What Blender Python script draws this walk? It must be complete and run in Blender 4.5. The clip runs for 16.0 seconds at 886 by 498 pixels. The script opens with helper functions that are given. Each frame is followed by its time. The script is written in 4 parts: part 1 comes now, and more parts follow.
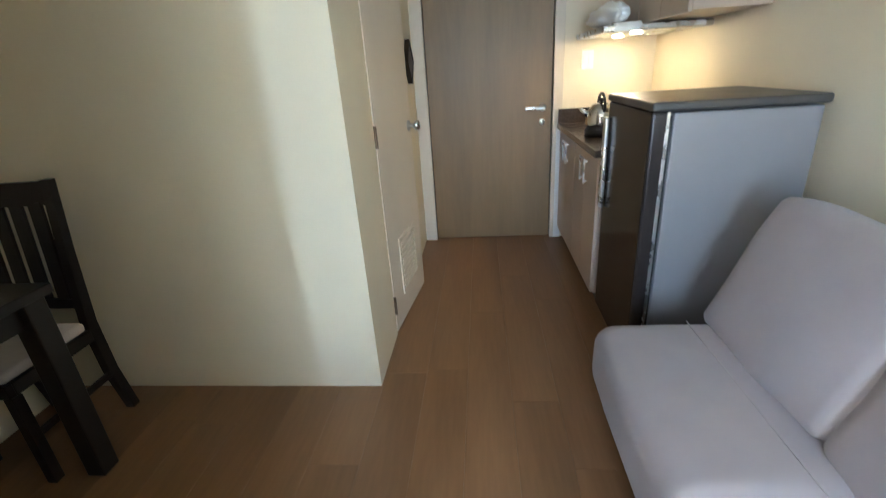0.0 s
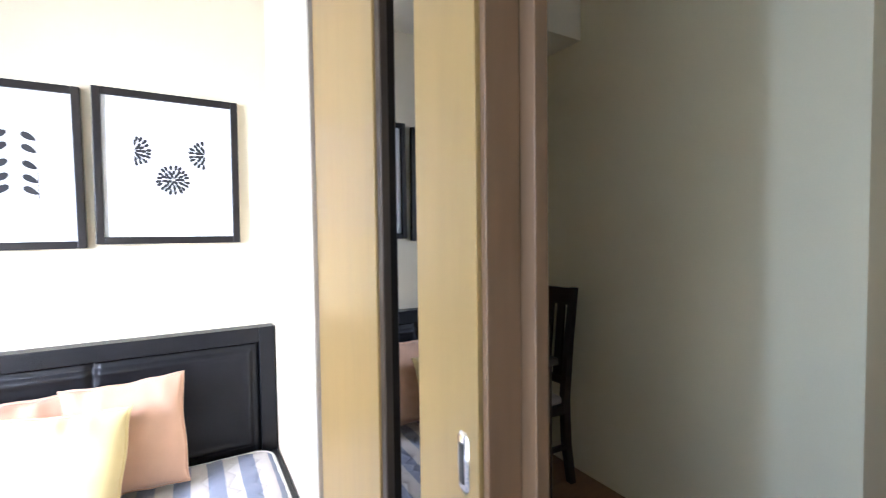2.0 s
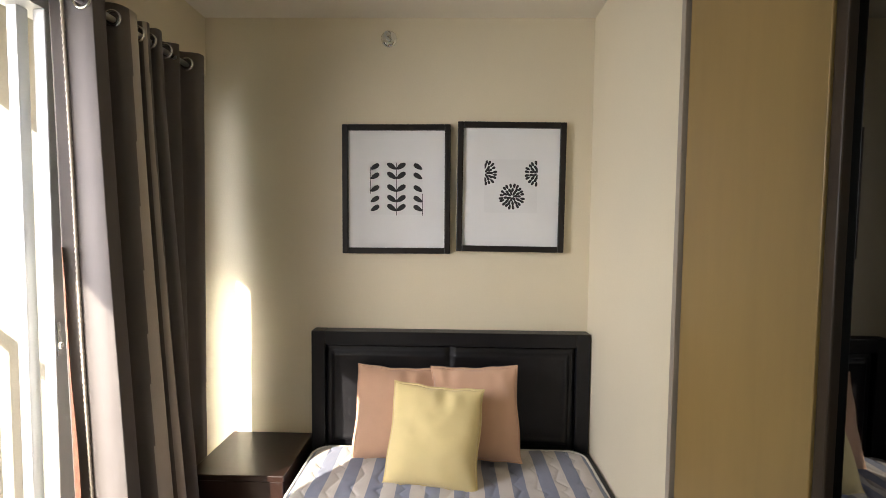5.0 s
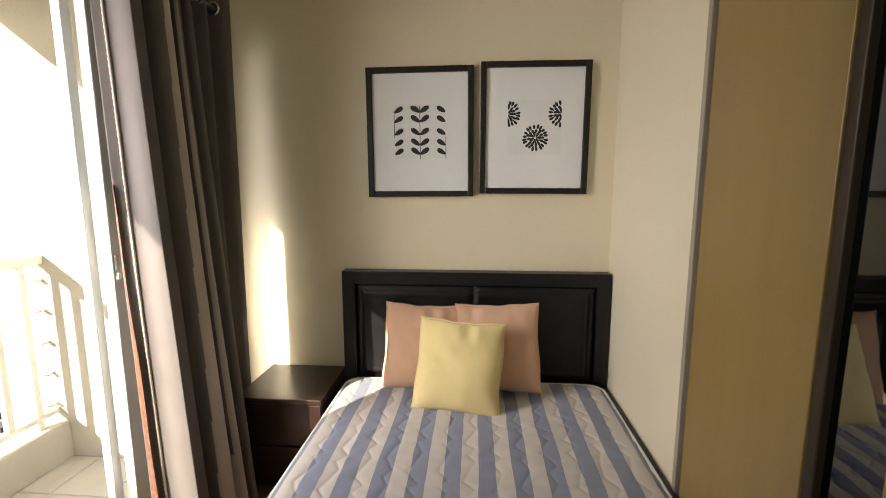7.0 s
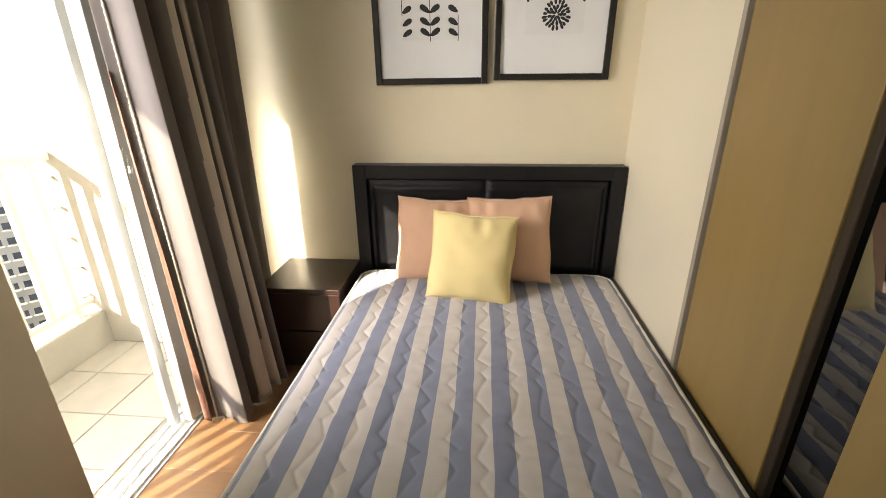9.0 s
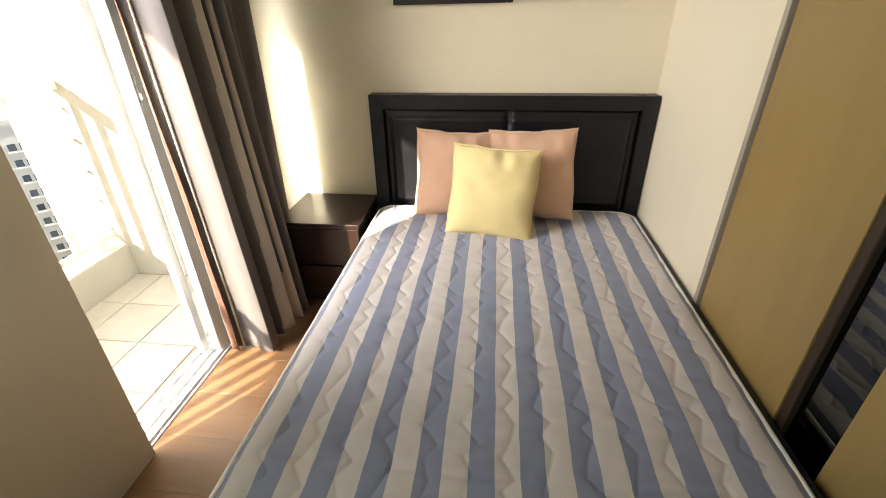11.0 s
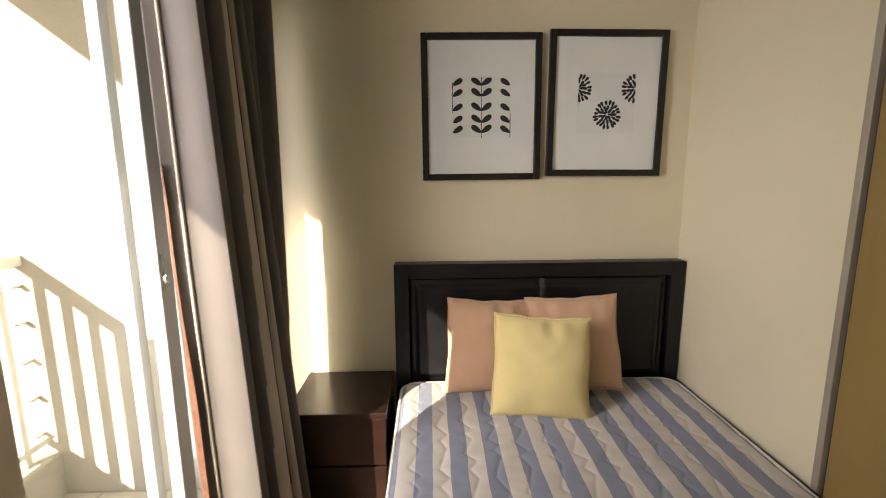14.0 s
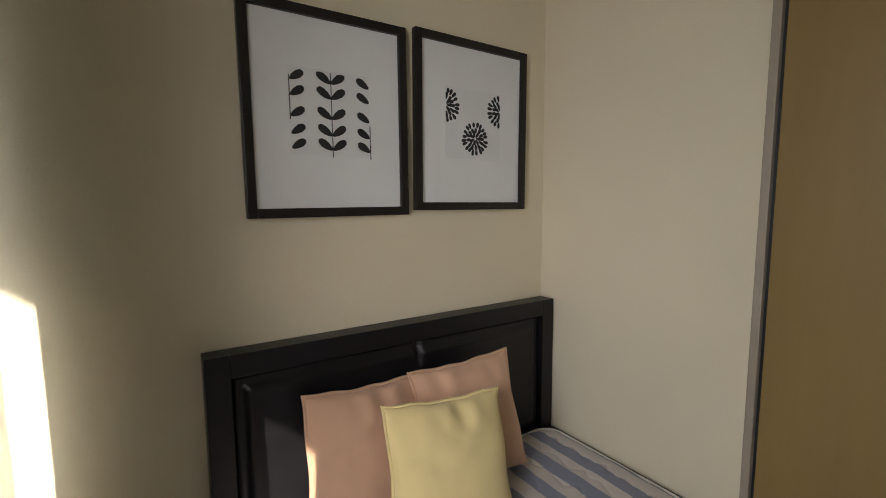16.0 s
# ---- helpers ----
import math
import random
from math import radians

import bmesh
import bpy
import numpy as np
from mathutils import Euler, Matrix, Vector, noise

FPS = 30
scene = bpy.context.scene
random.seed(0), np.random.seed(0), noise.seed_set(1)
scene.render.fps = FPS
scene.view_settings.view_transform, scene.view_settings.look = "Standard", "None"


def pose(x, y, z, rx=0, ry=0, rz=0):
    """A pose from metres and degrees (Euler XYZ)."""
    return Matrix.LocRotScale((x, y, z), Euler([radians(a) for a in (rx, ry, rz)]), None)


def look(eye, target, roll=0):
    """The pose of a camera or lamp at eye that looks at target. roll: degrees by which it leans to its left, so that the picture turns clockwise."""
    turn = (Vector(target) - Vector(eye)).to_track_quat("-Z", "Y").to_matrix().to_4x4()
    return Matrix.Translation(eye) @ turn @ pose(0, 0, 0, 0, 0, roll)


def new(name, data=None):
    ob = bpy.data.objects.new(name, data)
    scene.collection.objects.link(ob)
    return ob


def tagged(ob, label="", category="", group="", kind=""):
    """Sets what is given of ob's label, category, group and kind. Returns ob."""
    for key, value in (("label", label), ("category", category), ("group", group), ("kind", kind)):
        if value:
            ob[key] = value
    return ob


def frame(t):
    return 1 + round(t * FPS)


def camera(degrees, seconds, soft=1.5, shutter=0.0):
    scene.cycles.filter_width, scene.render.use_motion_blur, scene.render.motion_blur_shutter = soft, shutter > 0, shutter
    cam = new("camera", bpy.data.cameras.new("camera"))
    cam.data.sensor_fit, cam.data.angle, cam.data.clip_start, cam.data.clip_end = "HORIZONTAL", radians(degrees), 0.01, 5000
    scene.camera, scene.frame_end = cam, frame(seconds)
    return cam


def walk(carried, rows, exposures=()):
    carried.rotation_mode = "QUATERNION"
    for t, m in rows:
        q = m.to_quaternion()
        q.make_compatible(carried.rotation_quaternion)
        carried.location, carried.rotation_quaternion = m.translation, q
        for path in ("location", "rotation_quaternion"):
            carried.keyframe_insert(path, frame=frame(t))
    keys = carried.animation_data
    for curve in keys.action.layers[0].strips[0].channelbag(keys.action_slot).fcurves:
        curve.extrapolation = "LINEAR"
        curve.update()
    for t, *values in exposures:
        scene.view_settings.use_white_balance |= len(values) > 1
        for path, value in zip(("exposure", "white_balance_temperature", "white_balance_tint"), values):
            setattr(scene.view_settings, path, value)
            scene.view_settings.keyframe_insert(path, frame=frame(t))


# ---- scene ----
cam = camera(90.3, 16.0, soft=0.8, shutter=0.28)
PATH = [  # seconds, eye, then tilt, lean and heading in degrees
    (0, 1.057, 0.171, 1.300, 67.84, 3.60, 4.45),
    (0.2, 1.051, 0.166, 1.295, 72.46, 3.25, 6.82),
    (0.5, 1.031, 0.140, 1.316, 77.77, 1.71, 11.55),
    (0.7, 1.069, 0.123, 1.323, 81.30, 1.02, 17.65),
    (1, 1.040, 0.134, 1.331, 85.00, 1.37, 27.90),
    (1.2, 1.059, 0.119, 1.334, 85.73, 0.94, 36.97),
    (1.5, 1.099, 0.061, 1.348, 85.34, -0.04, 47.48),
    (1.7, 1.173, -0.019, 1.351, 86.49, 0.04, 54.54),
    (2, 1.099, -0.076, 1.313, 87.87, 0.75, 60.03),
    (2.5, 1.093, -0.243, 1.389, 86.74, -0.16, 66.18),
    (3, 1.061, -0.342, 1.372, 87.80, -0.42, 71.70),
    (3.5, 1.048, -0.358, 1.410, 87.13, -0.59, 79.07),
    (4, 1.045, -0.366, 1.411, 87.19, -0.44, 85.38),
    (4.5, 1.056, -0.364, 1.396, 87.67, -0.16, 90.13),
    (4.7, 1.053, -0.385, 1.396, 87.62, -0.44, 90.82),
    (6.8, 1.094, -0.366, 1.317, 83.31, -0.02, 94.51),
    (7, 1.112, -0.377, 1.319, 81.90, 0.07, 94.40),
    (7.5, 1.129, -0.371, 1.317, 78.52, 0.32, 94.62),
    (8, 1.129, -0.380, 1.308, 75.38, 0.33, 94.73),
    (8.5, 1.120, -0.395, 1.301, 72.18, 0.45, 94.83),
    (9, 1.114, -0.408, 1.290, 69.01, 0.57, 94.98),
    (9.5, 1.102, -0.419, 1.276, 65.95, 0.90, 95.30),
    (10, 1.108, -0.419, 1.272, 62.86, 1.04, 95.74),
    (10.2, 1.096, -0.433, 1.273, 61.44, 1.05, 95.81),
    (12.5, 1.115, -0.464, 1.233, 63.17, 0.87, 98.78),
    (13, 1.089, -0.522, 1.255, 71.73, 0.02, 100.06),
    (13.5, 1.010, -0.705, 1.293, 77.01, -0.15, 95.58),
    (14, 0.925, -0.852, 1.290, 80.57, 0.41, 88.24),
    (14.5, 0.801, -0.999, 1.293, 82.25, 0.21, 78.15),
    (15, 0.645, -1.121, 1.294, 82.90, 0.13, 68.19),
    (15.5, 0.478, -1.126, 1.296, 83.73, 0.38, 61.85),
    (16, 0.334, -1.084, 1.311, 83.97, 0.35, 56.71),
]
EXPOSURES = [  # seconds, stops, kelvin, tint
    (0.0, 4.6, 5250, 11), (0.6, 5.0, 5150, 10), (1.0, 5.15, 5100, 12), (1.5, 4.25, 5000, 14), (2.0, 3.85, 5050, 14), (2.5, 3.4, 5150, 14), (3.0, 3.0, 5250, 14), (3.5, 2.6, 5500, 13),
    (4.5, 2.0, 6000, 12), (7.0, 1.7, 6600, 11), (9.0, 2.1, 6650, 10), (10.0, 2.25, 6500, 9), (12.5, 2.25, 6400, 9), (13.5, 1.75, 6700, 11), (14.5, 1.4, 6800, 11), (15.0, 1.4, 6800, 11), (16.0, 1.0, 6200, 10),
]
walk(cam, [(t, pose(x, y, z, tilt, lean, heading)) for t, x, y, z, tilt, lean, heading in PATH], EXPOSURES)

# ---- world, sun, large lights ----
world = bpy.data.worlds.new("world")
scene.world = world
world.use_nodes = True
sky = world.node_tree.nodes.new("ShaderNodeTexSky")
sky.sky_type, sky.sun_disc = "NISHITA", False
sky.sun_elevation, sky.sun_rotation = radians(25.2), radians(126)
sky.altitude, sky.dust_density = 50, 2.0
world.node_tree.links.new(sky.outputs[0], world.node_tree.nodes["Background"].inputs[0])
world.node_tree.nodes["Background"].inputs[1].default_value = 0.055


def lamp(name, kind, m, energy, color, size=0.1, size_y=None, spread=180):
    data = bpy.data.lights.new(name, kind)
    data.energy, data.color = energy, color
    if kind == "AREA":
        data.shape, data.size, data.size_y, data.spread = "RECTANGLE", size, size_y or size, radians(spread)
    elif kind == "SUN":
        data.angle = radians(size)
    else:
        data.shadow_soft_size = size
    ob = new(name, data)
    ob.matrix_world = m
    return ob


SUN_WAY = Vector((-1.0, 0.73, -0.584)).normalized()
lamp("sun", "SUN", look((0, 0, 20), Vector((0, 0, 20)) + SUN_WAY), 5.0, (1.0, 0.9, 0.74), 0.5)
lamp("balcony_door_daylight", "AREA", look((0.53, -2.05, 1.50), (0.10, -0.3, 0.40)), 14.5, (1.0, 0.965, 0.98), 0.84, 1.4, 140)
lamp("balcony_pane_daylight", "AREA", look((-0.60, -1.68, 1.1), (-0.60, 0.0, 0.9)), 0.42, (0.74, 1.0, 0.92), 0.22, 1.8)
lamp("living_window_daylight", "AREA", look((1.15, -1.60, 1.2), (0.9, 1.0, 1.0)), 1.7, (0.74, 0.90, 1.0), 0.10, 1.7)
# Added broad dim fill across the unseen window; no curtain hangs there.
lamp("living_window_fill", "AREA", look((1.72, -1.60, 1.3), (0.6, 0.6, 1.2)), 0.75, (0.78, 0.95, 0.90), 0.85, 1.6)
lamp("hood_lamp_light", "SPOT", look((1.92, 3.30, 1.42), (2.1, 3.35, 0.9)), 0.028, (1.0, 0.78, 0.52), 0.03)
lamp("hood_lamp_light", "SPOT", look((1.92, 2.95, 1.42), (2.1, 2.98, 0.9)), 0.028, (1.0, 0.78, 0.52), 0.03)
for ob in scene.objects:
    if ob.type == "LIGHT" and ob.data.type == "SPOT":
        ob.data.spot_size, ob.data.spot_blend = radians(130), 0.6

# ---- materials ----


def surface(name, color, rough=0.5, metal=0.0, vary=0.08, scale=6.0, bump=0.1, fine=90.0, random_vary=0.0, stretch=(1, 1, 1), dark=None, spec=0.5, sheen=0.0):
    """A procedural surface: a colour that varies at two scales, uneven gloss and a fine relief."""
    m = bpy.data.materials.new(name)
    m.use_nodes = True
    nt = m.node_tree
    n, l = nt.nodes, nt.links
    b = n["Principled BSDF"]
    co = n.new("ShaderNodeTexCoord")
    mp = n.new("ShaderNodeMapping")
    mp.inputs["Scale"].default_value = stretch
    l.new(co.outputs["Object"], mp.inputs[0])
    big = n.new("ShaderNodeTexNoise")
    big.inputs["Scale"].default_value, big.inputs["Detail"].default_value = scale, 4
    l.new(mp.outputs[0], big.inputs["Vector"])
    small = n.new("ShaderNodeTexNoise")
    small.inputs["Scale"].default_value, small.inputs["Detail"].default_value = fine, 3
    l.new(mp.outputs[0], small.inputs["Vector"])
    mix = n.new("ShaderNodeMix")
    mix.data_type = "RGBA"
    d = dark or [c * (1 - 2.2 * vary) for c in color]
    mix.inputs[6].default_value = (*d, 1)
    mix.inputs[7].default_value = (*[min(1, c * (1 + vary)) for c in color], 1)
    add = n.new("ShaderNodeMath")
    add.operation = "MULTIPLY_ADD"
    add.inputs[1].default_value, add.inputs[2].default_value = 0.35, 0.32
    l.new(small.outputs[0], add.inputs[0])
    add2 = n.new("ShaderNodeMath")
    add2.operation = "MULTIPLY_ADD"
    add2.inputs[1].default_value = 1.0
    sub = n.new("ShaderNodeMath")
    sub.operation = "SUBTRACT"
    l.new(big.outputs[0], sub.inputs[0])
    sub.inputs[1].default_value = 0.0
    l.new(sub.outputs[0], add2.inputs[0])
    l.new(add.outputs[0], add2.inputs[2])
    rng = n.new("ShaderNodeMapRange")
    rng.inputs[1].default_value, rng.inputs[2].default_value = 0.65, 1.3
    l.new(add2.outputs[0], rng.inputs[0])
    l.new(rng.outputs[0], mix.inputs[0])
    out = mix.outputs[2]
    if random_vary:
        info = n.new("ShaderNodeObjectInfo")
        hsv = n.new("ShaderNodeHueSaturation")
        r2 = n.new("ShaderNodeMapRange")
        r2.inputs[3].default_value, r2.inputs[4].default_value = 1 - random_vary, 1 + random_vary
        l.new(info.outputs["Random"], r2.inputs[0])
        l.new(r2.outputs[0], hsv.inputs["Value"])
        l.new(out, hsv.inputs["Color"])
        out = hsv.outputs[0]
    l.new(out, b.inputs["Base Color"])
    b.inputs["Metallic"].default_value = metal
    b.inputs["Specular IOR Level"].default_value = spec
    b.inputs["Sheen Weight"].default_value = sheen
    rr = n.new("ShaderNodeMapRange")
    rr.inputs[3].default_value, rr.inputs[4].default_value = max(0.02, rough - 0.08), min(1, rough + 0.08)
    l.new(big.outputs[0], rr.inputs[0])
    l.new(rr.outputs[0], b.inputs["Roughness"])
    if bump:
        bp = n.new("ShaderNodeBump")
        bp.inputs["Strength"].default_value, bp.inputs["Distance"].default_value = bump, 0.004
        l.new(small.outputs[0], bp.inputs["Height"])
        l.new(bp.outputs[0], b.inputs["Normal"])
    return m


def glow(name, color, strength):
    m = bpy.data.materials.new(name)
    m.use_nodes = True
    b = m.node_tree.nodes["Principled BSDF"]
    b.inputs["Base Color"].default_value = (*color, 1)
    b.inputs["Emission Color"].default_value, b.inputs["Emission Strength"].default_value = (*color, 1), strength
    return m


def glass(name, color=(0.95, 0.98, 0.97)):
    m = bpy.data.materials.new(name)
    m.use_nodes = True
    b = m.node_tree.nodes["Principled BSDF"]
    b.inputs["Base Color"].default_value = (*color, 1)
    b.inputs["Roughness"].default_value, b.inputs["Transmission Weight"].default_value, b.inputs["IOR"].default_value = 0.0, 1.0, 1.45
    return m


def fabric_stripes(name, a, b_col, period):
    """Woven ticking: broad stripes along the bed with a fine weave."""
    m = surface(name, a, 0.85, 0, 0.04, 8, 0.25, 420, sheen=0.2)
    nt = m.node_tree
    n, l = nt.nodes, nt.links
    base = n["Principled BSDF"].inputs["Base Color"].links[0].from_socket
    co = n.new("ShaderNodeTexCoord")
    sep = n.new("ShaderNodeSeparateXYZ")
    l.new(co.outputs["Object"], sep.inputs[0])
    wob = n.new("ShaderNodeTexNoise")
    wob.inputs["Scale"].default_value = 5
    l.new(co.outputs["Object"], wob.inputs["Vector"])
    w1 = n.new("ShaderNodeMath")
    w1.operation = "MULTIPLY_ADD"
    w1.inputs[1].default_value = 0.016
    l.new(wob.outputs[0], w1.inputs[0])
    l.new(sep.outputs[1], w1.inputs[2])
    dv = n.new("ShaderNodeMath")
    dv.operation = "DIVIDE"
    dv.inputs[1].default_value = period
    l.new(w1.outputs[0], dv.inputs[0])
    fr = n.new("ShaderNodeMath")
    fr.operation = "FRACT"
    sh = n.new("ShaderNodeMath")
    sh.inputs[1].default_value = 0.2
    l.new(dv.outputs[0], sh.inputs[0])
    l.new(sh.outputs[0], fr.inputs[0])
    gt = n.new("ShaderNodeMath")
    gt.operation = "GREATER_THAN"
    gt.inputs[1].default_value = 0.5
    l.new(fr.outputs[0], gt.inputs[0])
    mix = n.new("ShaderNodeMix")
    mix.data_type = "RGBA"
    l.new(gt.outputs[0], mix.inputs[0])
    l.new(base, mix.inputs[6])
    mix.inputs[7].default_value = (*b_col, 1)
    l.new(mix.outputs[2], n["Principled BSDF"].inputs["Base Color"])
    return m


WALL = surface("cream_wall_paint", (0.76, 0.675, 0.50), 0.55, 0, 0.035, 1.6, 0.12, 160)
CEILING = surface("ceiling_paint", (0.79, 0.735, 0.62), 0.7, 0, 0.03, 2, 0.1, 120)
OAK = surface("light_oak_laminate", (0.29, 0.190, 0.066), 0.38, 0, 0.1, 5, 0.06, 30, 0.0, (1, 1, 0.12))
OAK_DOOR = surface("grey_oak_door", (0.235, 0.150, 0.066), 0.45, 0, 0.12, 6, 0.06, 40, 0.0, (1, 1, 0.1))
PLANK = surface("brown_laminate_plank", (0.235, 0.125, 0.055), 0.36, 0, 0.14, 7, 0.05, 60, 0.06, (1, 0.1, 1))
DARKWOOD = surface("dark_espresso_wood", (0.020, 0.014, 0.011), 0.34, 0, 0.15, 9, 0.05, 70, 0.0, (1, 0.2, 1), spec=0.3)
BROWNWOOD = surface("brown_wood_post", (0.17, 0.098, 0.05), 0.42, 0, 0.14, 9, 0.06, 60, 0.0, (1, 1, 0.1))
REDWOOD = surface("reddish_drawer_wood", (0.22, 0.075, 0.04), 0.4, 0, 0.12, 9, 0.05, 60)
LEATHER = surface("black_leatherette", (0.009, 0.0085, 0.010), 0.36, 0, 0.2, 14, 0.25, 300, spec=0.35)
TICKING = fabric_stripes("striped_mattress_ticking", (0.54, 0.49, 0.445), (0.20, 0.215, 0.285), 0.108)
PIPING = surface("cream_piping", (0.8, 0.77, 0.7), 0.8, 0, 0.05, 30, 0.3, 500)
PINK = surface("dusty_pink_cushion_cloth", (0.60, 0.37, 0.24), 0.9, 0, 0.05, 9, 0.35, 500, sheen=0.25)
YELLOW = surface("pale_yellow_cushion_cloth", (0.73, 0.585, 0.27), 0.9, 0, 0.05, 9, 0.35, 500, sheen=0.25)
CURTAIN = surface("grey_brown_curtain_cloth", (0.138, 0.120, 0.110), 0.85, 0, 0.1, 7, 0.3, 420, sheen=0.08)
# Beige of the cord trim; on the pleats it stands in for daylight.
PLEAT_LIGHT_AND_CORD = surface("beige_pleat_light_and_cord", (0.50, 0.44, 0.36), 0.85, 0, 0.06, 9, 0.3, 420, sheen=0.2)


def let_light_through(m, share):
    """Thin cloth: part of the light passes through it."""
    nt = m.node_tree
    base = nt.nodes["Principled BSDF"]
    tr = nt.nodes.new("ShaderNodeBsdfTranslucent")
    tr.inputs[0].default_value = (0.50, 0.44, 0.36, 1)
    mx = nt.nodes.new("ShaderNodeMixShader")
    mx.inputs[0].default_value = share
    nt.links.new(base.outputs[0], mx.inputs[1])
    nt.links.new(tr.outputs[0], mx.inputs[2])
    out = [x for x in nt.nodes if x.type == "OUTPUT_MATERIAL"][0]
    nt.links.new(mx.outputs[0], out.inputs["Surface"])


let_light_through(CURTAIN, 0.16)
BRAID = surface("orange_brown_braid", (0.16, 0.068, 0.038), 0.85, 0, 0.3, 60, 0.6, 200)
SOFA = surface("pale_grey_sofa_cloth", (0.36, 0.322, 0.335), 0.9, 0, 0.05, 7, 0.35, 500, sheen=0.25)
FRIDGE = surface("grey_fridge_enamel", (0.24, 0.235, 0.25), 0.38, 0.2, 0.04, 3, 0.04, 200)
FRIDGE_DOOR = surface("dark_fridge_door", (0.028, 0.022, 0.02), 0.2, 0.1, 0.1, 3, 0.02, 200)
FRIDGE_TOP = surface("dark_grey_fridge_top", (0.07, 0.064, 0.058), 0.36, 0, 0.05, 5, 0.1, 200)
STEEL = surface("brushed_steel", (0.62, 0.61, 0.59), 0.28, 1.0, 0.06, 12, 0.03, 300)
CHROME = surface("chrome", (0.75, 0.75, 0.74), 0.12, 1.0, 0.03, 12, 0.0)
ALUMINIUM = surface("white_powder_aluminium", (0.74, 0.75, 0.74), 0.35, 0.1, 0.03, 8, 0.03, 200)
BLACK = surface("black_plastic", (0.02, 0.02, 0.02), 0.4, 0, 0.1, 20, 0.05, 200)
WHITE = surface("white_plastic", (0.78, 0.78, 0.76), 0.4, 0, 0.03, 10, 0.02, 200)
PAPER = surface("white_mat_board", (0.80, 0.80, 0.80), 0.8, 0, 0.02, 5, 0.05, 300)
PRINT = surface("grey_print_paper", (0.77, 0.77, 0.77), 0.8, 0, 0.03, 5, 0.05, 300)
INK = surface("black_ink", (0.02, 0.02, 0.022), 0.7, 0, 0.1, 30, 0.0)
FRAME = surface("black_picture_frame", (0.022, 0.018, 0.016), 0.35, 0, 0.15, 20, 0.05, 120, spec=0.3)
MIRROR = surface("mirror_silver", (0.80, 0.83, 0.82), 0.03, 1.0, 0.01, 2, 0.0)
DARK_MIRROR = surface("bronze_tinted_mirror", (0.12, 0.122, 0.122), 0.04, 1.0, 0.02, 2, 0.0)
for m in (MIRROR, DARK_MIRROR, CHROME):
    for link in list(m.node_tree.nodes["Principled BSDF"].inputs["Roughness"].links):
        m.node_tree.links.remove(link)
    m.node_tree.nodes["Principled BSDF"].inputs["Roughness"].default_value = 0.02 if m is not CHROME else 0.1
GLASS = glass("clear_window_glass")
CABINET = surface("beige_cabinet_laminate", (0.52, 0.41, 0.31), 0.4, 0, 0.06, 4, 0.04, 90, 0.0, (1, 1, 0.2))
GRANITE = surface("dark_granite", (0.055, 0.04, 0.032), 0.22, 0, 0.4, 90, 0.05, 260)
TILE = surface("cream_balcony_tile", (0.44, 0.42, 0.36), 0.5, 0, 0.08, 7, 0.08, 120, 0.06)
GROUT = surface("grey_grout", (0.32, 0.29, 0.24), 0.9, 0, 0.1, 20, 0.3, 200)
BALCONY = surface("pale_exterior_render", (0.48, 0.46, 0.40), 0.8, 0, 0.06, 4, 0.3, 110)
RAILPAINT = surface("white_rail_paint", (0.78, 0.76, 0.70), 0.4, 0, 0.04, 12, 0.05, 160)
CONCRETE = surface("tower_concrete", (0.58, 0.57, 0.54), 0.8, 0, 0.05, 0.05, 0.0)
TOWERGLASS = surface("tower_window_glass", (0.10, 0.115, 0.135), 0.7, 0, 0.3, 0.2, 0.0, spec=0.1)
STREET = surface("city_ground", (0.13, 0.14, 0.12), 0.9, 0, 0.4, 0.03, 0.0)
BULB = glow("warm_bulb", (1.0, 0.72, 0.36), 14.0)

# ---- mesh helpers ----


def part(name, bm, material, parent=None, label="", smooth=False):
    me = bpy.data.meshes.new(name)
    bm.to_mesh(me)
    bm.free()
    me.materials.append(material)
    if smooth:
        for p in me.polygons:
            p.use_smooth = True
    ob = new(name, me)
    if parent:
        ob.parent = parent
    return tagged(ob, label=label)


def thing(name, label, category, at=(0, 0, 0), turn=(0, 0, 0), group="", kind=""):
    ob = new(name)
    ob.empty_display_size = 0.1
    ob.matrix_basis = pose(*at, *turn)
    return tagged(ob, label, category, group, kind)


def add_box(bm, lo, hi, bevel=0.0, seg=2):
    v = [bm.verts.new((x, y, z)) for z in (lo[2], hi[2]) for y in (lo[1], hi[1]) for x in (lo[0], hi[0])]
    fs = [bm.faces.new([v[i] for i in q]) for q in ((0, 2, 3, 1), (4, 5, 7, 6), (0, 1, 5, 4), (2, 6, 7, 3), (0, 4, 6, 2), (1, 3, 7, 5))]
    if bevel:
        es = list({e for f in fs for e in f.edges})
        bmesh.ops.bevel(bm, geom=es, offset=bevel, segments=seg, profile=0.5, affect="EDGES")
    return bm


def box(lo, hi, bevel=0.0, seg=2):
    return add_box(bmesh.new(), lo, hi, bevel, seg)


def boxes(*pairs, bevel=0.0):
    bm = bmesh.new()
    for lo, hi in pairs:
        add_box(bm, lo, hi, bevel)
    return bm


def add_tube(bm, a, b, r, r2=None, seg=14):
    a, b = Vector(a), Vector(b)
    m = Matrix.Translation((a + b) / 2) @ (b - a).to_track_quat("Z", "Y").to_matrix().to_4x4()
    bmesh.ops.create_cone(bm, cap_ends=True, segments=seg, radius1=r, radius2=r if r2 is None else r2, depth=(b - a).length, matrix=m)
    return bm


def tube(a, b, r, r2=None, seg=14):
    return add_tube(bmesh.new(), a, b, r, r2, seg)


